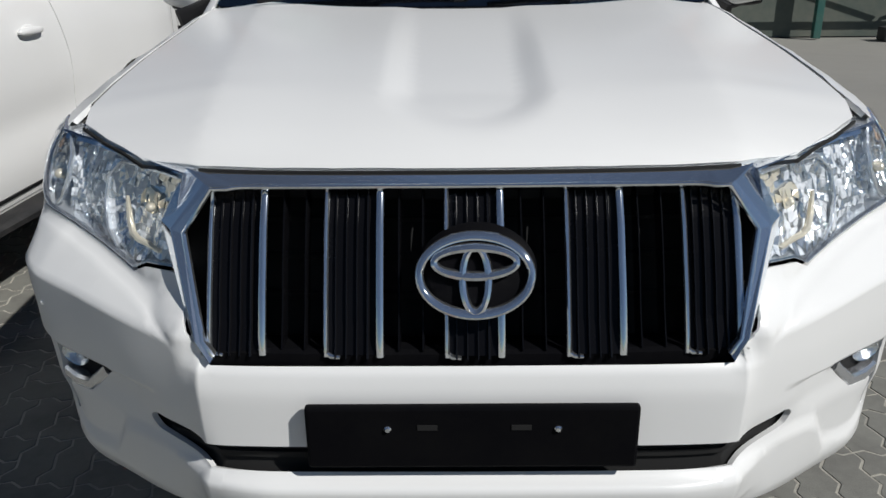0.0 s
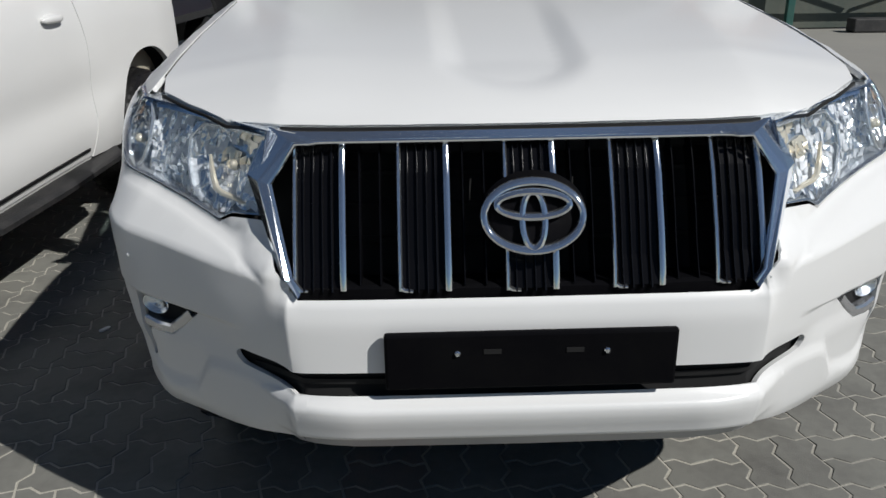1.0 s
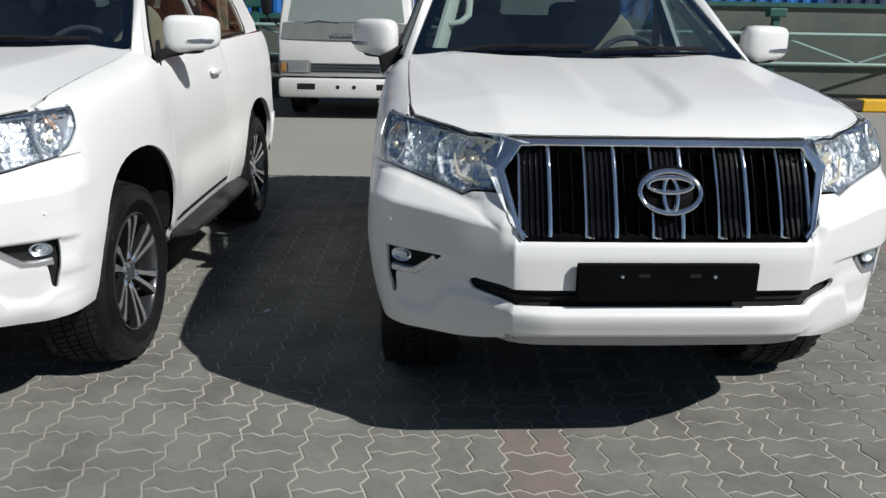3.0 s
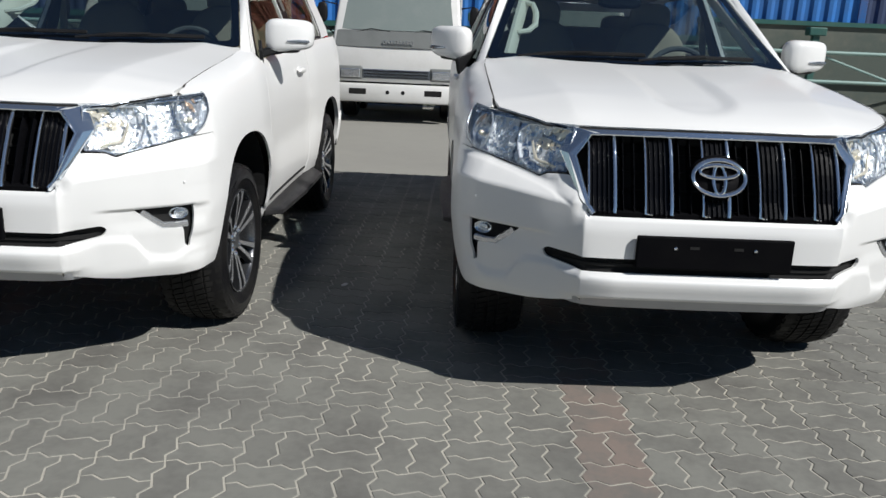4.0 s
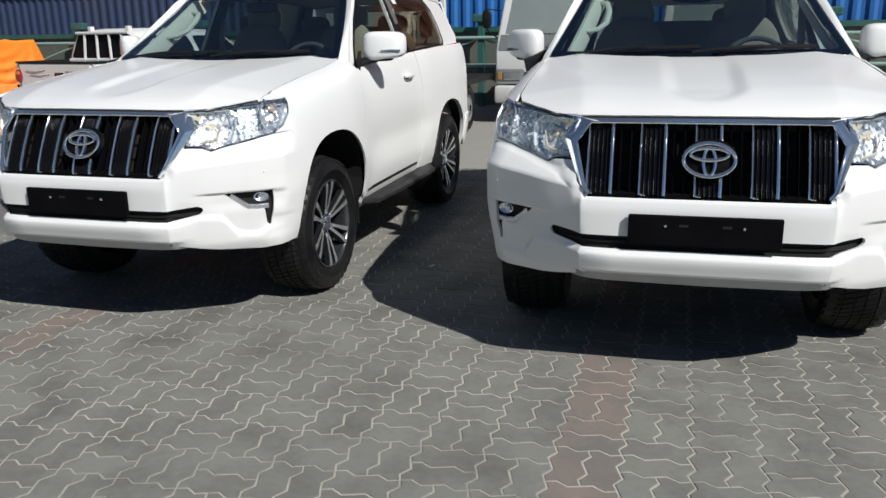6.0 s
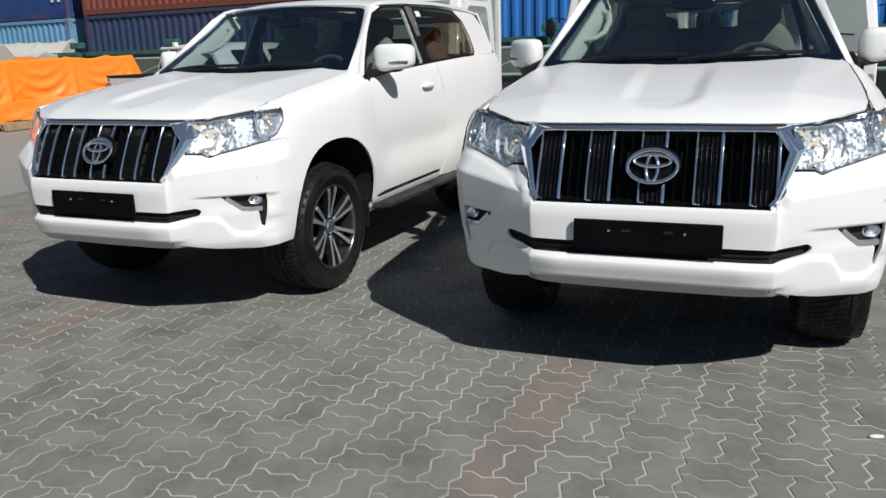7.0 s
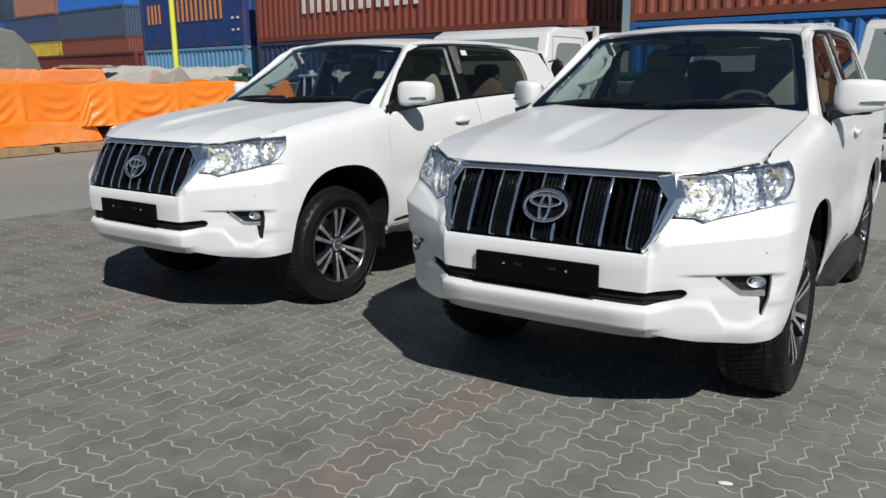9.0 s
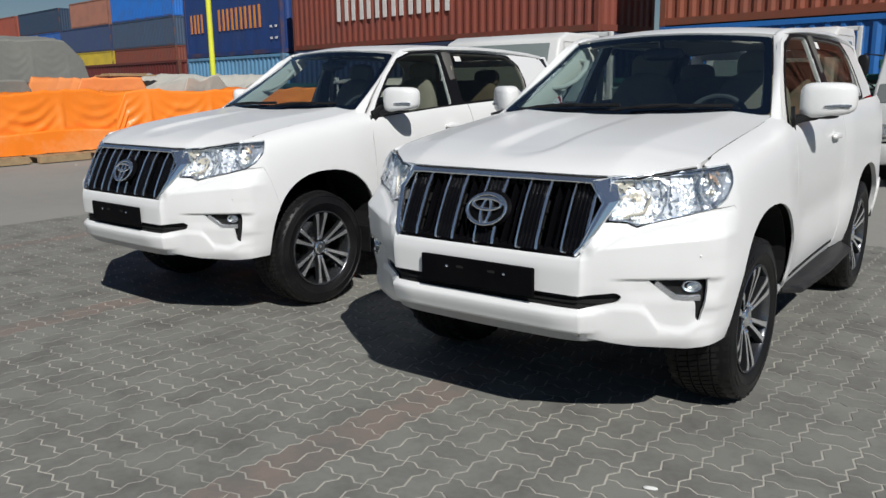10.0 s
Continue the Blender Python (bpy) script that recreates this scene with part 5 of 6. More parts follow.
    for s in (1, -1):
        bm = block(min(s * 0.80, s * 0.74), max(s * 0.80, s * 0.74), 1.5, 2.55, 0.6, 1.22, bevel=0.02)
        part("door_lining", bm, BEIGE, car)
        part("rear_lining", block(min(s * 0.80, s * 0.74), max(s * 0.80, s * 0.74), 2.62, 4.0, 0.7, 1.30, bevel=0.02), BEIGE, car)
        part("pillar_trim", sweep(bmesh.new(), [(s * 0.80, 2.52, 1.25), (s * 0.73, 2.54, 1.5), (s * 0.65, 2.56, 1.70)], 0.12, 0.04, up=(1, 0, 0), n=8, power=3), GREY_TRIM, car, smooth=True)
        part("rear_pillar_trim", sweep(bmesh.new(), [(s * 0.74, 4.0, 1.22), (s * 0.68, 3.98, 1.45), (s * 0.60, 3.93, 1.68)], 0.20, 0.05, up=(1, 0, 0), n=8, power=3), GREY_TRIM, car, smooth=True)
    mir = part("interior_mirror", pill(bmesh.new(), (0.0, 1.93, 1.61), (0.25, 0.05, 0.075), 3, 18, 8), BLACK, car, smooth=True)
    part("mirror_stem", sweep(bmesh.new(), [(0, 1.92, 1.63), (0, 1.90, 1.69)], 0.03, n=6, up=(1, 0, 0)), BLACK, mir)
    for x in (-0.3, 0.3):
        part("sun_visor", block(x - 0.19, x + 0.19, 2.00, 2.15, 1.682, 1.698, bevel=0.006), GREY_TRIM, car)


def build_car():
    car = thing("off_road_car", label="white three-door off-road car with chrome-edged grille on paving", category="car", group="white off-road cars")
    build_front(car)
    for s in (1, -1):
        build_side(car, s)
    build_cabin(car)
    return car


# ---- the yard behind ----
def corrugated(length, height, pitch=0.278, deep=0.036):
    """A ribbed steel sheet standing in the x-z plane, ribs upright, facing -y."""
    xs, ys, x = [], [], 0.0
    while x < length - 0.01:
        for dx, y in ((0.0, 0.0), (0.072, 0.0), (0.14, deep), (0.211, deep)):
            if x + dx * pitch / 0.278 <= length:
                xs.append(x + dx * pitch / 0.278)
                ys.append(y)
        x += pitch
    xs.append(length)
    ys.append(0.0)
    verts = [(a, b, 0) for a, b in zip(xs, ys)] + [(a, b, height) for a, b in zip(xs, ys)]
    n = len(xs)
    me = bpy.data.meshes.new("sheet")
    me.from_pydata(verts, [], [(i, i + 1, n + i + 1, n + i) for i in range(n - 1)])
    return me


PAINTS = {}


def steel(color):
    key = tuple(color)
    if key not in PAINTS:
        dull = tuple(c * 0.55 + 0.03 for c in color)
        PAINTS[key] = material("container_paint", color, 0.55, vary=0.55, scale=0.8, tint=dull, bump=0.1, bump_scale=40)
    return PAINTS[key]


def rusty(color):
    key = ("rust", *color)
    if key not in PAINTS:
        PAINTS[key] = material("rusty_container_edge", tuple(c * 0.8 for c in color), 0.7, vary=0.8, scale=1.6, tint=(0.14, 0.065, 0.04), bump=0.2, bump_scale=40)
    return PAINTS[key]


def container(at, yaw, length, color, label, plain=False, height=2.59):
    """A shipping container; at is its front left lower corner, its long side runs along x and faces -y."""
    m, edge = steel(color), rusty(color)
    c = thing("shipping_container", at, yaw, label, "shipping container", "stacked shipping containers")
    W = 2.44
    me = corrugated(length - 0.24, height - 0.26, 0.278 if not plain else 0.9, 0.036 if not plain else 0.012)
    side = link("side_wall", me, m, c)
    side.location = (0.12, 0.02, 0.16)
    far = link("side_wall", me, m, c)
    far.matrix_local = pose(length - 0.12, W - 0.02, 0.16, 0, 0, 180)
    ends = corrugated(W - 0.2, height - 0.26)
    for x, r in ((0.02, -90), (length - 0.02, 90)):
        e = link("end_wall", ends, m, c)
        e.matrix_local = pose(x, W - 0.1 if r < 0 else 0.1, 0.16, 0, 0, r)
    for x in (0.0, length - 0.14):
        for y in (0.0, W - 0.14):
            part("corner_post", block(x, x + 0.14, y, y + 0.14, 0, height, bevel=0.01), edge, c)
    for y in (0.0, W - 0.1):
        part("bottom_rail", block(0.14, length - 0.14, y, y + 0.1, 0.02, 0.17), edge, c)
        part("top_rail", block(0.14, length - 0.14, y, y + 0.06, height - 0.11, height - 0.01), m, c)
    for x in (0.0, length - 0.1):
        part("end_rail", block(x, x + 0.1, 0.14, W - 0.14, 0.02, 0.17), edge, c)
        part("end_rail", block(x, x + 0.1, 0.14, W - 0.14, height - 0.11, height - 0.01), m, c)
    part("roof_sheet", block(0.06, length - 0.06, 0.06, W - 0.06, height - 0.06, height - 0.03), m, c)
    return c


def bars(parent, x, z, count, w, h, gap, mat, y=-0.012):
    """A line of plain upright bars in place of lettering."""
    for k in range(count):
        for j in (0, 1):
            x0 = x + k * (w + gap) + j * w * 0.70
            part("letter_bar", block(x0, x0 + w * 0.30, y, y + 0.014, z, z + h, bevel=0.003), mat, parent)


ROW = -6.0  # the first row of containers is turned by this


def on_row(s, back=0.0):
    """A point s metres along the first row, from its right-hand end."""
    c, q = math.cos(radians(ROW)), math.sin(radians(ROW))
    return (-5.6 + s * c - back * q, 15.4 + s * q + back * c)


RUST, RED_RUST = (0.25, 0.065, 0.042), (0.30, 0.085, 0.045)
NAVY, BLUE, SKY, BRIGHT = (0.035, 0.055, 0.12), (0.02, 0.06, 0.22), (0.16, 0.36, 0.56), (0.02, 0.17, 0.52)
for s, low, high, length in ((-13.75, NAVY, RUST, 12.19), (0.0, BRIGHT, RED_RUST, 12.19), (12.6, NAVY, BRIGHT, 12.19)):
    x, y = on_row(s, 0.0 if s < 5 else 1.6)
    container((x, y, 0), ROW, length, low, "blue corrugated shipping container on the yard floor")
    c = container((x, y, 2.59), ROW, length, high, "stacked corrugated steel shipping container with faded paint")
    if s < -5:
        bars(c, 2.45, 0.80, 7, 0.56, 1.15, 0.17, LETTER_WHITE)
        bars(c, 0.9, 1.9, 4, 0.14, 0.22, 0.06, LETTER_WHITE)
x, y = on_row(-14.6 - 7.4)
for z, color, plain in ((0, SKY, False), (2.59, BLUE, True), (5.18, BLUE, True)):
    c = container((x, y + 0.4, z), ROW, 7.0, color, "blue steel shipping container in a stack", plain)
    if z == 2.59:
        bars(c, 0.55, 0.95, 2, 0.42, 0.72, 0.14, LETTER_ORANGE)
        bars(c, 2.75, 0.95, 5, 0.46, 0.80, 0.17, LETTER_ORANGE)
        bars(c, 6.3, 0.5, 1, 0.45, 0.08, 0.1, LETTER_WHITE)
        bars(c, 6.3, 0.9, 1, 0.45, 0.08, 0.1, LETTER_WHITE)
x, y = on_row(-14.6 - 7.4 - 11.0)
container((x, y + 0.3, 0), ROW, 10.4, (0.15, 0.03, 0.025), "dark red shipping container on the yard floor")
# the far stacks
for x, y, z, color, length in ((-75.5, 41.5, 2.59, (0.20, 0.055, 0.035), 12.19), (-75.5, 41.5, 5.18, (0.055, 0.085, 0.14), 12.19), (-75.5, 41.5, 7.77, (0.02, 0.16, 0.55), 12.19), (-75.5, 41.5, 0, RUST, 12.19),
                               (-88.5, 42.5, 0, NAVY, 12.19), (-88.5, 42.5, 2.59, (0.55, 0.40, 0.04), 12.19), (-88.5, 42.5, 5.18, (0.045, 0.07, 0.15), 12.19), (-85.5, 42.3, 7.77, (0.36, 0.16, 0.11), 9.2),
                               (-102, 44, 0, RUST, 12.19), (-102, 44, 2.59, NAVY, 12.19), (-102, 44, 5.18, (0.03, 0.12, 0.40), 12.19), (-102, 44, 7.77, (0.03, 0.055, 0.10), 12.19),
                               (-115.5, 45, 0, NAVY, 12.19), (-115.5, 45, 2.59, RUST, 12.19), (-115.5, 45, 5.18, BLUE, 12.19), (-115.5, 45, 7.77, (0.33, 0.08, 0.05), 12.19)):
    container((x, y, z), -4, length, color, "weathered shipping container in a far stack")

# fence, barrier and kerb
bm = block(3.4, 40, 14.15, 14.25, 0, 1.78)
box(bm, -30, 3.4, 14.15, 14.25, 0, 1.42)
barrier = part("barrier", bm, WALL_OLIVE)
barrier.matrix_world = pose(0, -0.2, 0, 0, 0, 0)
tagged(barrier, "dull olive-grey sheet barrier along the yard", "barrier", kind="structure")
part("top_beam", block(3.4, 40, 14.10, 14.30, 1.78, 1.86), STEEL_GREEN, barrier)
part("top_beam", block(-30, 3.4, 14.10, 14.30, 1.42, 1.52), STEEL_GREEN, barrier)
fence = thing("fence", (0, 0.05, 0), 0, "green steel rail fence with pale rails", "fence")
for k in range(17):
    x = -29 + 3.1 * k + 0.35
    part("post", block(x - 0.06, x + 0.06, 13.55, 13.67, 0, 1.72, bevel=0.01), STEEL_GREEN, fence)
    part("cap", block(x - 0.16, x + 0.16, 13.5, 13.72, 1.6, 1.75, bevel=0.02), STEEL_GREEN, fence)
    part("brace", sweep(bmesh.new(), [(x + 0.1, 13.58, 1.27), (x + 1.5, 13.58, 0.82)], 0.045, n=8), RAIL_GREY, fence, smooth=True)
    part("brace", sweep(bmesh.new(), [(x + 3.0, 13.58, 1.27), (x + 1.6, 13.58, 0.82)], 0.045, n=8), RAIL_GREY, fence, smooth=True)
for z in (0.79, 1.31):
    part("rail", sweep(bmesh.new(), [(-29, 13.54, z), (22, 13.54, z)], 0.07, n=10), RAIL_GREY, fence, smooth=True)
kerb = thing("kerb", (0, 0.12, 0), 0, "kerb painted in yellow and black blocks", "kerb", kind="structure")
for k in range(26):
    x = 6.35 + 0.7 * k
    part("kerb_stone", block(x, x + 0.69, 13.1, 13.4, -0.012, 0.20, bevel=0.02), YELLOW if k % 2 else KERB_BLACK, kerb)

# lime pole
pole = thing("pole", (-17.6, 12.4, 0), 0, "lime yellow painted steel pole", "pole")
part("shaft", lathe(bmesh.new(), [(0, 0.08), (0.02, 0.08), (5.2, 0.07), (5.2, 0)], 16, axis="z"), LIME, pole, smooth=True)
part("foot", block(-0.2, 0.2, -0.2, 0.2, -0.01, 0.03, bevel=0.01), LIME, pole)


def draped(name, at, yaw, L, W, H, mat, label, seed, hump=None, skirt=0.1, slack=1.0):
    """Cargo under a sheet: a grid laid over a boxy heap, with folds running down its sides."""
    rnd = random.Random(seed)
    ph = [rnd.uniform(0, 6.28) for _ in range(6)]
    nx, ny = int(L / 0.05), int((W + 2 * H) / 0.05)
    verts, faces = [], []
    for i in range(nx + 1):
        for j in range(ny + 1):
            a, b = L * (i / nx - 0.5), (W + 2 * H) * (j / ny - 0.5)
            top = H * (hump(a / L + 0.5, b / (W + 2 * H) + 0.5) if hump else 1.0)
            top += 0.025 * math.sin(1.7 * a + ph[0]) + 0.02 * math.sin(2.9 * a - 1.3 * b + ph[1])
            over = max(0, abs(b) - W / 2)
            endo = max(0, abs(a) - (L / 2 - 0.25))
            r = 0.16
            drop = 0 if over <= 0 else min(over * over / (2 * r), over - r / 2)
            out = over - drop * 0.93 if over > 0 else 0
            z = max(skirt, top - drop - endo * 2.2)
            # swags hang between points along the top edge, creases run down from those points
            ridge = lambda u, v, w: 1 - abs(noise.noise(Vector((u, v, w)))) * 2.4
            w0 = 1.25 + 0.25 * math.sin(seed)
            cell = math.floor(a / w0 + ph[2])
            q = 2 * ((a / w0 + ph[2]) - cell) - 1
            lift = 0.55 + 0.45 * math.sin(12.9898 * cell + seed)
            swag = math.sin(2 * math.pi * (drop - (0.28 + 0.22 * lift) * (1 - q * q)) / (0.20 + 0.06 * lift))
            fold = 0.034 * lift * (1 - q * q) * max(-0.4, swag)
            fold += 0.045 * math.exp(-((abs(q) - 1) / 0.07) ** 2) * (0.3 + 0.7 * lift)
            fold += 0.022 * max(0, ridge(a * 0.8 + 0.9 * drop, b * 0.4, seed)) ** 7 + 0.016 * max(0, ridge(a * 1.5 - 1.2 * drop, b * 0.5, seed + 4)) ** 7
            k = min(1, drop / 0.6)
            y = math.copysign(min(abs(b), W / 2) + out * 0.25 + slack * fold * k, b)
            z += noise.noise(Vector((a * 1.8, b * 1.8, seed + 9))) * 0.04 * (1 - 0.6 * k) + 0.03 * max(0, ridge(a * 1.6, b * 1.4, seed + 7)) ** 4 * (1 - k)
            verts.append((a, y, max(skirt * (0.8 + 0.5 * noise.noise(Vector((a * 1.5, seed, 3)))), z)))
    for i in range(nx):
        for j in range(ny):
            p = i * (ny + 1) + j
            faces.append((p, p + ny + 1, p + ny + 2, p + 1))
    me = bpy.data.meshes.new("sheet")
    me.from_pydata(verts, [], faces)
    for p in me.polygons:
        p.use_smooth = True
    t = thing(name, at, yaw, label, "covered cargo", "covered cargo on pallets")
    link("tarpaulin", me, mat, t)
    part("load", block(-L / 2 + 0.35, L / 2 - 0.35, -W / 2 + 0.1, W / 2 - 0.1, 0.135 if skirt else 0.0, H * 0.6), DEEP, t)
    return t


def pallet(at, yaw):
    p = thing("pallet", at, yaw, "worn wooden pallet under covered cargo", "pallet", "pallets")
    for k in range(6):
        part("deck_board", block(-0.55 + k * 0.19, -0.41 + k * 0.19, -0.5, 0.5, 0.115, 0.135), WOOD, p)
    for y in (-0.5, -0.06, 0.38):
        part("bearer", block(-0.55, 0.54, y, y + 0.12, 0.022, 0.115), WOOD, p)
        part("base_board", block(-0.55, 0.54, y, y + 0.12, 0.0, 0.022), WOOD, p)
    return p


# a line of orange-covered cargo, running away behind the second car: deep sheets above, low ones below
ORANGE_LABEL = "cargo under a creased orange tarpaulin on pallets"
draped("covered_cargo", (-16.05, 6.45, 0), 91, 5.0, 1.9, 1.33, TARP_ORANGE, ORANGE_LABEL, 1, skirt=0.46, slack=1.7)
draped("covered_cargo", (-15.40, 10.85, 0), 78, 5.5, 1.9, 1.33, TARP_ORANGE, ORANGE_LABEL, 2, skirt=0.46, slack=1.7)
draped("covered_cargo", (-16.4, 2.9, 0), 95, 2.6, 2.0, 1.30, TARP_ORANGE, ORANGE_LABEL, 3, skirt=0.4, slack=1.7)
LOW_LABEL = "low cargo under an orange sheet with pale streaks"
draped("covered_cargo", (-15.35, 6.7, 0), 91, 3.6, 0.75, 0.52, TARP_STREAKED, LOW_LABEL, 4, skirt=0.14)
draped("covered_cargo", (-14.75, 10.6, 0), 78, 4.4, 0.75, 0.50, TARP_STREAKED, LOW_LABEL, 8, skirt=0.14)
draped("covered_cargo", (-15.7, 4.0, 0), 95, 2.0, 0.75, 0.50, TARP_STREAKED, LOW_LABEL, 9, skirt=0.12)
draped("covered_cargo", (-18.7, 9.25, 0), 96, 2.2, 2.2, 1.68, TARP_FADED, "taller cargo under a pale faded orange tarpaulin", 5)
draped("covered_cargo", (-20.2, 6.9, 0), 96, 2.4, 2.0, 1.62, TARP_GREY, "cargo under a dull grey sheet", 12, slack=0.6)
draped("covered_cargo", (-18.0, 12.6, 0), 104, 4.6, 2.0, 1.78, TARP_PALE, "cargo under a pale grey crumpled tarpaulin", 6, lambda u, v: 0.84 + 0.10 * math.sin(9 * u) + 0.07 * math.sin(21 * u + 5 * v))
big = draped("covered_cargo", (-32.0, 10.1, 0), 92, 10.0, 4.5, 3.5, TARP_GREY, "large load under grey tarpaulin with a dark foot", 7, lambda u, v: (1 - 0.45 * (2 * v - 1) ** 2) * (0.62 + 0.38 * min(1, (1 - abs(2 * u - 1)) * 5) ** 0.6), skirt=0.0, slack=0.35)
# the load's lower part is a darker grey block
part("foot_block", block(-4.95, 4.95, -2.95, 2.95, 0.0, 1.72, bevel=0.25), DARK_FOOT, big, "dark grey lower part", smooth=True)
rng = random.Random(5)
for k in range(7):
    pallet((-14.78 + (0.07 if k < 3 else 0.20) * (k - 3) + rng.uniform(-0.05, 0.05), 5.2 + 1.22 * k, -0.004), 91 + rng.uniform(-3, 3))
planks = thing("plank_stack", (-18.3, 10.0, 1.76), 98, "loose stack of weathered planks on the covered cargo", "planks")
for k in range(5):
    bm = block(-0.7 + 0.06 * k, 0.75 - 0.05 * k, -0.5 + 0.2 * k, -0.33 + 0.2 * k, 0.0, 0.035, bevel=0.004)
    part("plank", bm, WOOD, planks)
for k in range(3):
    bm = block(-0.6 + 0.1 * k, 0.5 + 0.1 * k, -0.4 + 0.26 * k, -0.22 + 0.26 * k, 0.036, 0.07, bevel=0.004, m=Matrix.Rotation(0.06 * (k - 1), 4, "Z"))
    part("plank", bm, WOOD, planks)


# ---- other vehicles ----
def road_wheel(parent, x, y, r, w, s):
    wh = part("wheel", lathe(bmesh.new(), [(s * 0.02, 0.05), (s * 0.02, r * 0.3), (s * -0.03, r * 0.5), (0, r * 0.62)], 24), TRUCK_GREY, parent, smooth=True)
    wh.location = (x, y, r)
    part("tyre", lathe(bmesh.new(), [(0, r * 0.6), (s * 0.02, r * 0.8), (0, r * 0.96), (s * -0.03, r), (s * -w + s * 0.03, r), (s * -w, r * 0.9), (s * -w, r * 0.5)], 32), RUBBER, wh, smooth=True)


def shell(parent, name, rings, mat, cap=True):
    """A closed body lofted through rings of points."""
    bm = bmesh.new()
    rows = [[bm.verts.new(p) for p in r] for r in rings]
    n = len(rows[0])
    for a, b in zip(rows, rows[1:]):
        for k in range(n):
            bm.faces.new((a[k], a[(k + 1) % n], b[(k + 1) % n], b[k]))
    if cap:
        bm.faces.new(rows[0][::-1])
        bm.faces.new(rows[-1])
    bmesh.ops.recalc_face_normals(bm, faces=bm.faces)
    bmesh.ops.bevel(bm, geom=[e for e in bm.edges if e.calc_face_angle(0) > 0.5], offset=0.04, segments=3, affect="EDGES", profile=0.5)
    return part(name, bm, mat, parent, smooth=True)


def cab_truck(at, yaw, label, grey_front=True, tail=4.75, sides=True):
    """A light cab-over truck; its front face stands at y = 0 and looks along -y."""
    t = thing("light_truck", at, yaw, label, "truck", "light trucks")
    w = 1.0
    prof = [(0.02, 0.60), (0.0, 0.75), (0.0, 1.10), (0.08, 1.32), (0.42, 2.12), (0.62, 2.2), (1.45, 2.2), (1.55, 2.1), (1.58, 0.60)]
    half = lambda z: w - 0.10 * max(0, (z - 1.2) / 1.0)
    shell(t, "cab", [[(x * half(z), y, z) for y, z in prof] for x in (-1, 1)], TRUCK_WHITE)
    # screen, lower panel and side windows
    f = lambda x, s: (x * (0.93 - 0.07 * s), 0.105 + 0.29 * s - 0.012 + 0.03 * x * x, 1.38 + 0.68 * s)
    panel("windscreen", f, rounded([(-1, 0), (1, 0), (0.97, 1), (-0.97, 1)], 0.08), TRUCK_GLASS, t, step=0.2, depth=0.006, lift=0.012)
    g = lambda x, s: (x * 0.95, -0.006 + 0.10 * s + 0.02 * x * x, 1.13 + 0.24 * s)
    panel("name_panel", g, rounded([(-1, 0), (1, 0), (0.98, 1), (-0.98, 1)], 0.06), TRUCK_GREY if grey_front else TRUCK_WHITE, t, step=0.2, depth=0.01, lift=0.012)
    if grey_front:
        bars(t, -0.20, 1.18, 5, 0.07, 0.055, 0.025, SATIN, -0.03)
    for x0, x1 in ((-0.7, -0.12), (0.1, 0.68)):
        part("wiper", sweep(bmesh.new(), [(x0, 0.09, 1.33), ((x0 + x1) / 2, 0.10, 1.40), (x1, 0.09, 1.37)], 0.025, 0.02, n=6), SATIN_BLACK, t)
    for s in (-1, 1):
        lamp = part("headlamp", block(min(s * 0.52, s * 0.97), max(s * 0.52, s * 0.97), -0.03, 0.1, 0.64, 0.84, bevel=0.03), TRUCK_GREY, t)
        part("lens", block(min(s * 0.56, s * 0.86), max(s * 0.56, s * 0.86), -0.045, -0.02, 0.67, 0.80, bevel=0.01), REFLECTOR, lamp)
        part("indicator", block(min(s * 0.88, s * 0.96), max(s * 0.88, s * 0.96), -0.042, -0.02, 0.67, 0.80, bevel=0.01), AMBER, lamp)
        k = lambda y, z: (s * (half(z) + 0.006), y, z)
        panel("side_window", k, rounded([(0.32, 1.32), (1.28, 1.32), (1.28, 2.0), (0.62, 2.0)], 0.08), TRUCK_GLASS, t, step=0.3, depth=0.0, flip=s == -1)
        panel("door_seam", k, [(0.22, 0.70), (1.36, 0.70), (1.36, 2.08), (0.5, 2.08)], SATIN_BLACK, t, [[(0.225, 0.705), (1.355, 0.705), (1.355, 2.075), (0.505, 2.075)]], step=0.3, depth=0.0, flip=s == -1)
        m = part("mirror", pill(bmesh.new(), (s * 1.17, 0.15, 1.62), (0.16, 0.07, 0.30), 3, 14, 8), SATIN_BLACK, t, smooth=True)
        part("mirror_arm", sweep(bmesh.new(), [(s * 0.97, 0.3, 1.75), (s * 1.16, 0.18, 1.78), (s * 1.17, 0.18, 1.45), (s * 1.0, 0.3, 1.3)], 0.025, n=6), SATIN_BLACK, m)
        road_wheel(t, s * 0.9, 0.72, 0.36, 0.22, s)
        road_wheel(t, s * 0.9, max(tail - 1.55, 1.95), 0.36, 0.22, s)
    part("grille", block(-0.52, 0.52, -0.02, 0.05, 0.66, 0.80, bevel=0.01), LAMP_GREY, t)
    for z in (0.685, 0.73, 0.775):
        part("grille_slat", block(-0.5, 0.5, -0.03, 0.02, z - 0.008, z + 0.008), SATIN_BLACK, t)
    bumper = part("bumper", block(-1.0, 1.0, -0.10, 0.12, 0.30, 0.58, bevel=0.05), TRUCK_WHITE, t, smooth=True)
    for s in (-1, 1):
        part("bumper_slot", block(min(s * 0.45, s * 0.72), max(s * 0.45, s * 0.72), -0.106, -0.05, 0.42, 0.51, bevel=0.01), DEEP, bumper)
        part("bolt_hole", lathe(bmesh.new(), [(-0.104, 0.0), (-0.104, 0.03), (-0.06, 0.03)], 10, axis="y", at=(s * 0.12, 0, 0.46)), DEEP, bumper)
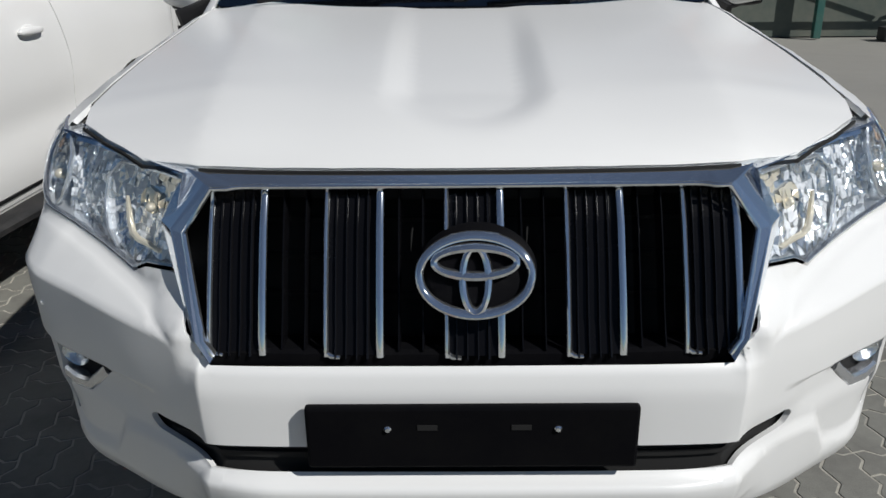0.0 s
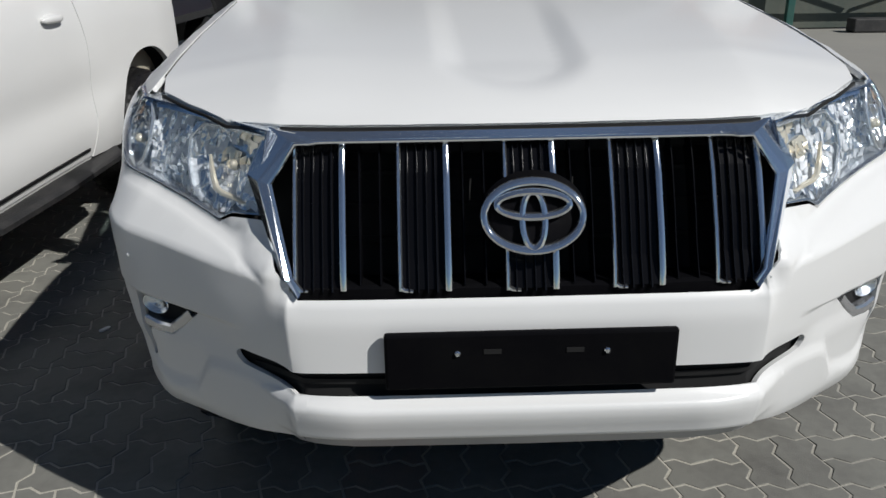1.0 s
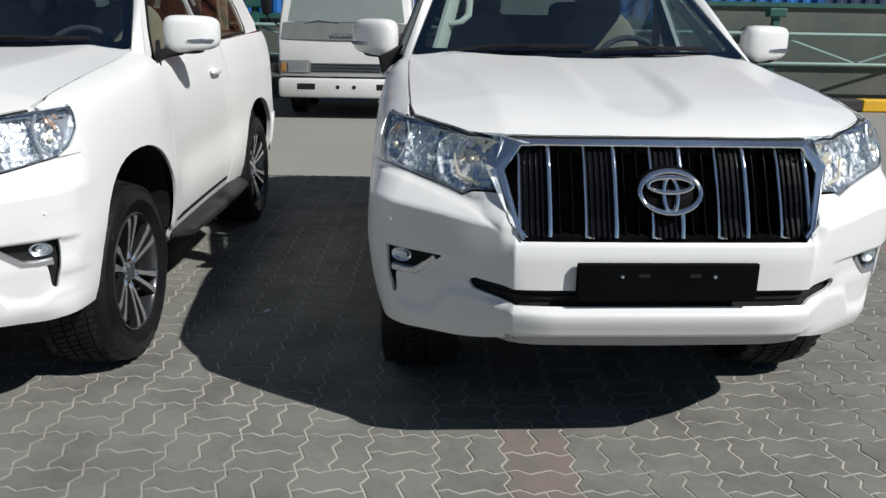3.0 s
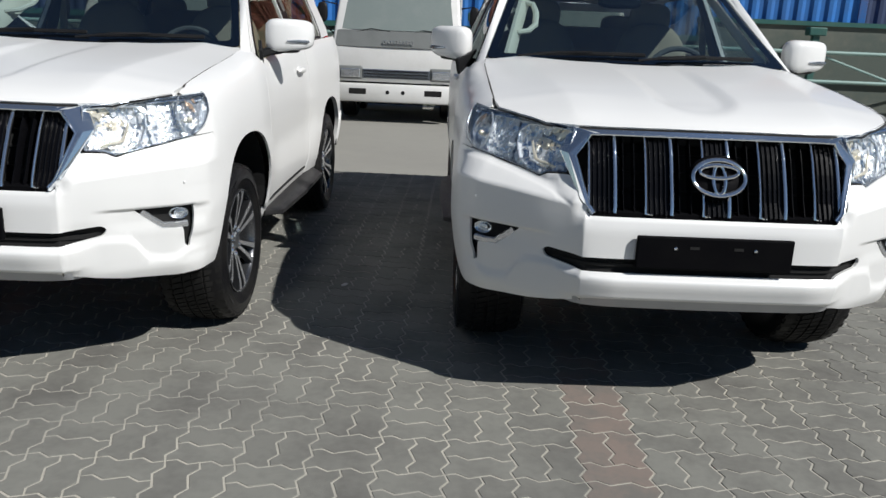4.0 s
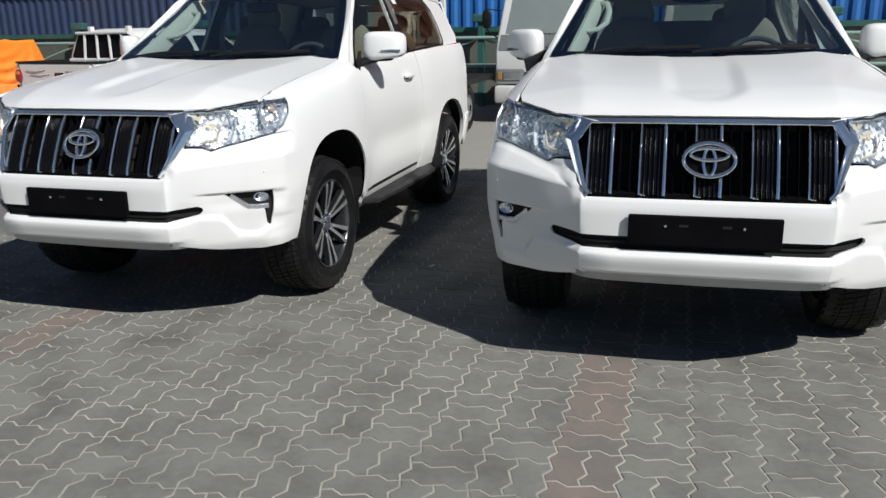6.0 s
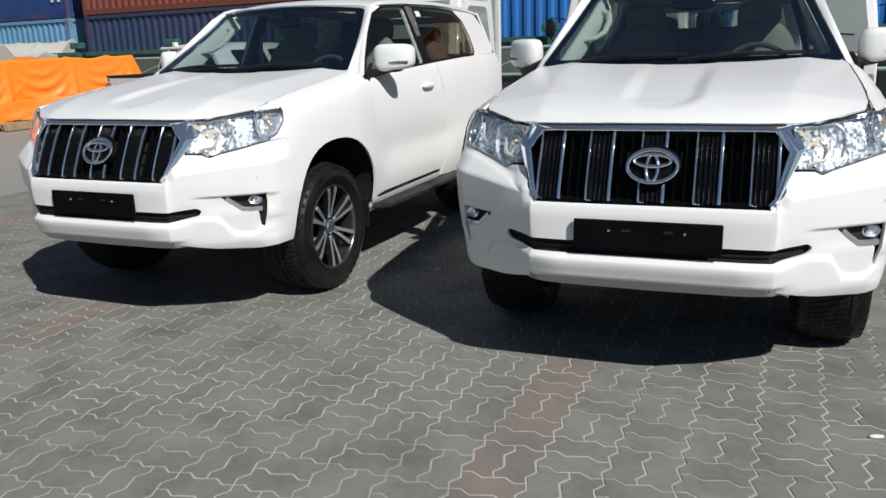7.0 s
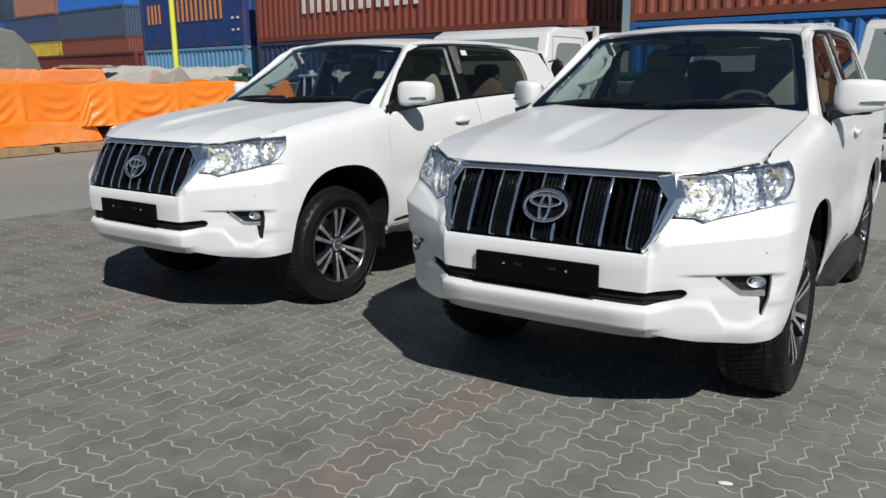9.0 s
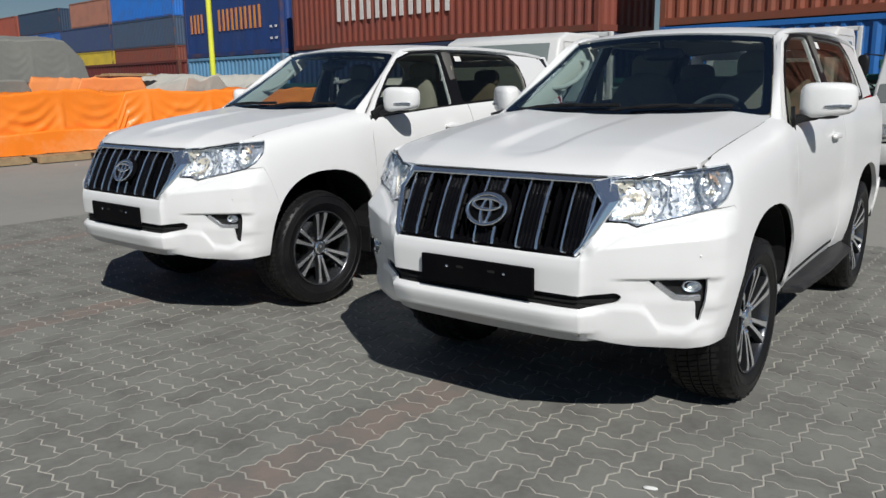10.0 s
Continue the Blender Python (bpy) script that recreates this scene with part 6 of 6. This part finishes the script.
    part("chassis", block(-0.45, 0.45, 0.2, tail - 0.15, 0.38, 0.60), DEEP, t)
    bed = part("load_bed", block(-0.98, 0.98, 1.72, tail, 0.74, 0.82), TRUCK_WHITE if sides else SATIN_BLACK, t)
    for s in (-1, 1):
        if sides:
            part("drop_side", block(min(s * 0.96, s), max(s * 0.96, s), 1.74, tail - 0.01, 0.82, 1.16, bevel=0.008), TRUCK_WHITE, bed)
        for k in range(int((tail - 1.8) / 0.6) + 1 if sides else 0):
            part("hinge", block(min(s * 0.99, s * 1.02), max(s * 0.99, s * 1.02), 1.95 + 0.6 * k, 2.03 + 0.6 * k, 0.68, 0.84), TRUCK_WHITE, bed)
        part("headboard_post", block(s * 0.93 - 0.035, s * 0.93 + 0.035, 1.68, 1.75, 0.80, 2.25, bevel=0.01), TRUCK_WHITE, bed)
    part("headboard", block(-0.93, 0.93, 1.69, 1.73, 0.82, 1.55), TRUCK_WHITE, bed)
    part("headboard_rail", block(-0.93, 0.93, 1.68, 1.74, 2.18, 2.25, bevel=0.01), TRUCK_WHITE, bed)
    if sides:
        part("tailboard", block(-0.96, 0.96, tail - 0.05, tail, 0.82, 1.16), TRUCK_WHITE, bed)
    return t


cab_truck((-1.98, 11.0, 0), 0, "white light truck with a grey name panel and dusty windscreen", tail=2.5)
third = cab_truck((0.57, 10.8, 0), 0, "white light truck with a lettered strip over its dusty windscreen", tail=2.6)
bars(third, -0.62, 2.0, 9, 0.075, 0.05, 0.03, LETTER_WHITE, 0.335)
cab_truck((-3.95, 6.7, 0), 0, "white flatbed truck with a tall headboard frame", grey_front=False, sides=False).scale = (0.95, 0.95, 0.93)


def pickup(at, yaw):
    """A double-cab pickup; its tail stands at y = 0 and it heads along +y."""
    t = thing("pickup_truck", at, yaw, "white pickup with a barred rear window and chevron tail strip", "pickup truck")
    rail, back, roof = 1.07, 0.98, 1.565
    for s in (-1, 1):
        part("bed_side", block(min(s * 0.80, s * 0.87), max(s * 0.80, s * 0.87), 0.02, back, 0.42, rail, bevel=0.025), TRUCK_WHITE, t)
        part("side_rail", block(min(s * 0.79, s * 0.88), max(s * 0.79, s * 0.88), 0.02, back, rail, rail + 0.03, bevel=0.01), SATIN_BLACK, t)
        lamp = part("tail_lamp", pill(bmesh.new(), (s * 0.80, 0.06, 0.885), (0.17, 0.20, 0.21), 3.2, 16, 10), RED_LENS, t, smooth=True)
        part("lamp_lens", pill(bmesh.new(), (s * 0.79, -0.03, 0.93), (0.09, 0.04, 0.06), 2.6, 12, 8), AMBER, lamp, smooth=True)
        for k, (z0, z1, w) in enumerate(((0.88, 0.95, 0.06), (0.84, 0.90, 0.035), (0.92, 1.0, 0.025))):
            part("stripe", sweep(bmesh.new(), [(s * 0.872, 0.22, z0), (s * 0.872, 0.55, (z0 + z1) / 2 + 0.015), (s * 0.872, 1.05 - 0.15 * k, z1)], 0.006, [w * 0.4, w, w * 0.2], n=6, power=4), (RED_LENS, RED_LENS, LAMP_GREY)[k], t)
        road_wheel(t, s * 0.84, 0.80, 0.33, 0.22, s)
        road_wheel(t, s * 0.84, 3.70, 0.33, 0.22, s)
    gate = part("tailgate", block(-0.78, 0.78, 0.0, 0.06, 0.50, rail, bevel=0.02), TRUCK_WHITE, t)
    part("gate_handle", block(0.02, 0.20, -0.012, 0.01, 0.885, 0.94, bevel=0.005), BLACK, gate)
    part("maker_plate", block(0.46, 0.66, -0.006, 0.01, 0.78, 0.82, bevel=0.002), LAMP_GREY, gate)
    for x0, x1, z, w in ((0.26, 0.70, 0.96, 0.03), (0.20, 0.62, 0.885, 0.02), (-0.62, -0.2, 0.96, 0.03), (-0.55, -0.1, 0.90, 0.02)):
        part("gate_stripe", sweep(bmesh.new(), [(x0, -0.002, z), ((x0 + x1) / 2, -0.002, z - 0.01), (x1, -0.002, z + 0.01)], [w * 0.5, w, w * 0.3], 0.008, up=(0, 0, 1), n=6, power=4), LAMP_GREY, gate)
    strip = part("chevron_strip", block(-0.74, 0.74, -0.006, 0.004, 0.58, 0.68), YELLOW, gate)
    for k in range(11):
        bm = bmesh.new()
        for z0, z1, d in ((0.585, 0.63, 0.04), (0.63, 0.675, -0.04)):
            x = -0.70 + k * 0.128
            q = [bm.verts.new(p) for p in ((x - d / 2, -0.010, z0), (x + 0.055 - d / 2, -0.010, z0), (x + 0.055 + d / 2, -0.010, z1), (x + d / 2, -0.010, z1))]
            bm.faces.new(q)
        bmesh.ops.solidify(bm, geom=bm.faces[:], thickness=0.004)
        part("chevron", bm, KERB_BLACK, strip)
    part("gate_rail", block(-0.80, 0.80, -0.008, 0.07, rail, rail + 0.03, bevel=0.01), SATIN_BLACK, gate)
    part("bed_floor", block(-0.8, 0.8, 0.05, back, 0.60, 0.66), SATIN_BLACK, t)
    # cab: rounded shoulders, lofted from the back wall to the nose
    half = lambda z: 0.87 - 0.30 * max(0, (z - rail) / 0.5) ** 1.25

    def hoop(y, low, top):
        side = [(0.84, low), (0.87, low + 0.1)] + [(half(rail + (top - rail) * k), rail + (top - rail) * k) for k in (0.0, 0.35, 0.7, 0.88)] if top > rail + 0.2 else [(0.84, low), (0.87, low + 0.1), (0.86, top - 0.16), (0.84, top - 0.10), (0.80, top - 0.05), (0.74, top - 0.02)]
        crown = [(0.50 if top > rail + 0.2 else 0.62, top - 0.012), (0.25, top)]
        right = side + crown
        return [(x, y, z) for x, z in right] + [(-x, y, z) for x, z in right[::-1]]
    rings = [hoop(back, 0.45, roof - 0.10), hoop(back + 0.07, 0.42, roof - 0.03), hoop(back + 0.25, 0.42, roof), hoop(2.2, 0.42, roof + 0.01), hoop(2.75, 0.42, roof - 0.02), hoop(2.95, 0.42, roof - 0.09), hoop(3.55, 0.42, 1.10), hoop(4.4, 0.42, 1.0), hoop(4.65, 0.42, 0.90)]
    shell(t, "cab", rings, TRUCK_WHITE)
    f = lambda x, s: (x * (0.80 - 0.21 * s), back - 0.004 + 0.008 * s, rail + 0.05 + 0.36 * s)
    rear = panel("rear_window", f, rounded([(-0.97, 0.0), (0.97, 0.0), (0.97, 1), (-0.97, 1)], 0.12), CAB_GLASS, t, step=0.3, depth=0.0, lift=0.012)
    for x in (-0.44, -0.14, 0.16, 0.46):
        part("window_bar", sweep(bmesh.new(), [(x, back - 0.05, rail - 0.02), (x * 0.90, back - 0.035, rail + 0.43)], 0.045, n=8, up=(1, 0, 0)), TRUCK_WHITE, rear, smooth=True)
    for z, w in ((rail + 0.02, 0.80), (rail + 0.43, 0.58)):
        part("window_bar", sweep(bmesh.new(), [(-w, back - 0.04, z), (w, back - 0.04, z)], 0.05, n=8), TRUCK_WHITE, rear, smooth=True)
    for x in (-0.42, 0.42):
        part("roof_bracket", block(x - 0.035, x + 0.035, back + 0.08, back + 0.16, roof - 0.04, roof + 0.035, bevel=0.01), TRUCK_WHITE, t)
    for s in (-1, 1):
        k = lambda y, z: (s * (half(z) + 0.014), y, z)
        for poly in ([(back + 0.42, rail + 0.06), (2.05, rail + 0.06), (2.05, roof - 0.12), (back + 0.34, roof - 0.12)], [(2.16, rail + 0.06), (3.15, rail + 0.06), (2.85, roof - 0.13), (2.16, roof - 0.12)]):
            panel("side_window", k, rounded(poly, 0.06), CAB_GLASS, t, step=0.12, depth=0.0, flip=s == -1)
    part("bumper", block(-0.8, 0.8, -0.16, 0.0, 0.34, 0.46, bevel=0.02), SATIN, t)
    return t


pickup((-8.98, 8.04, 0), -11)

# ---- cars ----
car = build_car()
car.matrix_world = pose(0.004, 1.30, 0, 0, 0, 2.1)



def turn_mirror(owner, degrees):
    """Folds the mirror on the passenger's side back towards the door."""
    for ob in owner.children:
        if ob.name.startswith("door_mirror") and ob.bound_box[0][0] < 0:
            ob.matrix_local = pose(-0.86, 1.62, 1.27, 0, 0, -degrees) @ pose(0.86, -1.62, -1.27)


turn_mirror(car, 24)
second = copy_thing(car, pose(-2.860, 1.268, 0, 0, 0, 0))
tagged(second, label="white three-door off-road car with one door mirror folded back")
turn_mirror(second, 44)

# ---- ground ----
def sheet(name, x0, x1, y0, y1, z, mat, parent=None):
    bm = bmesh.new()
    bm.faces.new([bm.verts.new(p) for p in ((x0, y0, z), (x1, y0, z), (x1, y1, z), (x0, y1, z))])
    return part(name, bm, mat, parent)


YARD = material("pale_worn_paving", (0.285, 0.278, 0.25), 0.9, vary=0.5, scale=0.35, tint=(0.225, 0.222, 0.205), bump=0.3, bump_scale=30, spec=0.25)
ground = tagged(sheet("ground", -600, 600, -600, 600, -0.022, YARD), "worn pale paved yard reaching far", "ground", kind="structure")
pavement = tagged(sheet("pavement", -7.2, 6.3, -2.65, 6.4, -0.0024, SAND), "grey zigzag block paving with sandy joints and faded red bands", "pavement", kind="structure")
STEP, X0, Y0 = 0.2325, -0.466, 0.590


def wave(t):
    """How far a joint strays from its straight line, t squares along it."""
    return float(np.interp(t, (0, 0.16, 0.34, 0.66, 0.84, 1), (0, 0.055, -0.055, 0.055, -0.055, 0)))


def paver_outline(upright, second_half):
    """The zigzag outline of one paver within its square of two."""
    lo, hi = (0.5, 1.0) if second_half else (0.0, 0.5)
    x0, x1, y0, y1 = (lo, hi, 0.0, 1.0) if upright else (0.0, 1.0, lo, hi)
    bends = (0, 0.16, 0.34, 0.5, 0.66, 0.84, 1.0)
    along, up = [t for t in bends if x0 <= t <= x1], [t for t in bends if y0 <= t <= y1]
    pts = [(t, y0 + wave(t)) for t in along[:-1]] + [(x1 - wave(t), t) for t in up[:-1]]
    pts += [(t, y1 + wave(t)) for t in along[:0:-1]] + [(x0 - wave(t), t) for t in up[:0:-1]]
    return [(a * STEP, b * STEP) for a, b in pts]


def inset(poly, d):
    out = []
    for i in range(len(poly)):
        p, a, b = Vector(poly[i]), Vector(poly[i - 1]), Vector(poly[(i + 1) % len(poly)])
        e1, e2 = (p - a).normalized(), (b - p).normalized()
        n = Vector((-e1.y - e2.y, e1.x + e2.x))
        n = n / max(0.6, n.length) if n.length else n
        out.append(tuple(p + n.normalized() * d))
    return out


def paver_mesh(upright, second_half):
    o = paver_outline(upright, second_half)
    a, b = inset(o, 0.0046), inset(o, 0.0060)
    c = Vector((sum(p[0] for p in o) / len(o), sum(p[1] for p in o) / len(o)))
    n = len(o)
    verts = [(x - c.x, y - c.y, -0.016) for x, y in a] + [(x - c.x, y - c.y, -0.0012) for x, y in a] + [(x - c.x, y - c.y, 0.0) for x, y in b]
    faces = [tuple(2 * n + i for i in range(n))]
    for r in (0, n):
        faces += [(r + i, r + (i + 1) % n, r + n + (i + 1) % n, r + n + i) for i in range(n)]
    return verts, faces, c


kinds = {(u, h): paver_mesh(u, h) for u in (0, 1) for h in (0, 1)}
shared = {}
joined = {False: ([], []), True: ([], [])}
rng = random.Random(11)
for i in range(-46, 29):
    for j in range(-14, 39):
        x, y = X0 + i * STEP, Y0 + j * STEP
        if not (-7.3 < x < 6.2 and -2.7 < y < 6.3):
            continue
        # the red bands are laid half a square out of step
        red = i % 12 == 0
        y += STEP / 2 if red else 0
        for h in (0, 1):
            key = (j % 2 if red else (i + j + 1) % 2, h)
            verts, faces, c = kinds[key]
            dz, tx, ty = rng.uniform(-0.0007, 0.0007), rng.uniform(-0.012, 0.012), rng.uniform(-0.012, 0.012)
            if -2.15 < x < 1.0 and -0.25 < y < 2.1:
                if (key, red) not in shared:
                    me = bpy.data.meshes.new("paver")
                    me.from_pydata(verts, [], faces)
                    me.materials.append(PAVER_RED if red else PAVER)
                    shared[(key, red)] = me
                p = link("paver", shared[(key, red)], None, pavement)
                p.location, p.rotation_euler = (x + c.x, y + c.y, dz), (tx * 0.4, ty * 0.4, 0)
            else:
                vs, fs = joined[red]
                s = len(vs)
                vs += [(x + c.x + v[0], y + c.y + v[1], v[2] + dz + v[0] * tx * 0.4 + v[1] * ty * 0.4) for v in verts]
                fs += [tuple(s + k for k in f) for f in faces]
for red, (vs, fs) in joined.items():
    me = bpy.data.meshes.new("pavers")
    me.from_pydata(vs, [], fs)
    tagged(link("pavers", me, PAVER_RED if red else PAVER, pavement), kind="stuff")

# scraps of litter
for x, y, a in ((0.86, 1.20, 20), (-13.3, 6.1, 0), (-1.55, 2.75, 60)):
    bm = bmesh.new()
    pill(bm, (0, 0, 0.006), (0.055, 0.022, 0.012), 2.4, 10, 6)
    scrap = part("litter", bm, PAPER, smooth=True)
    scrap.matrix_world = pose(x, y, 0, 0, 0, a)
    tagged(scrap, "small white scrap of paper on the paving", "litter", "scraps of litter")
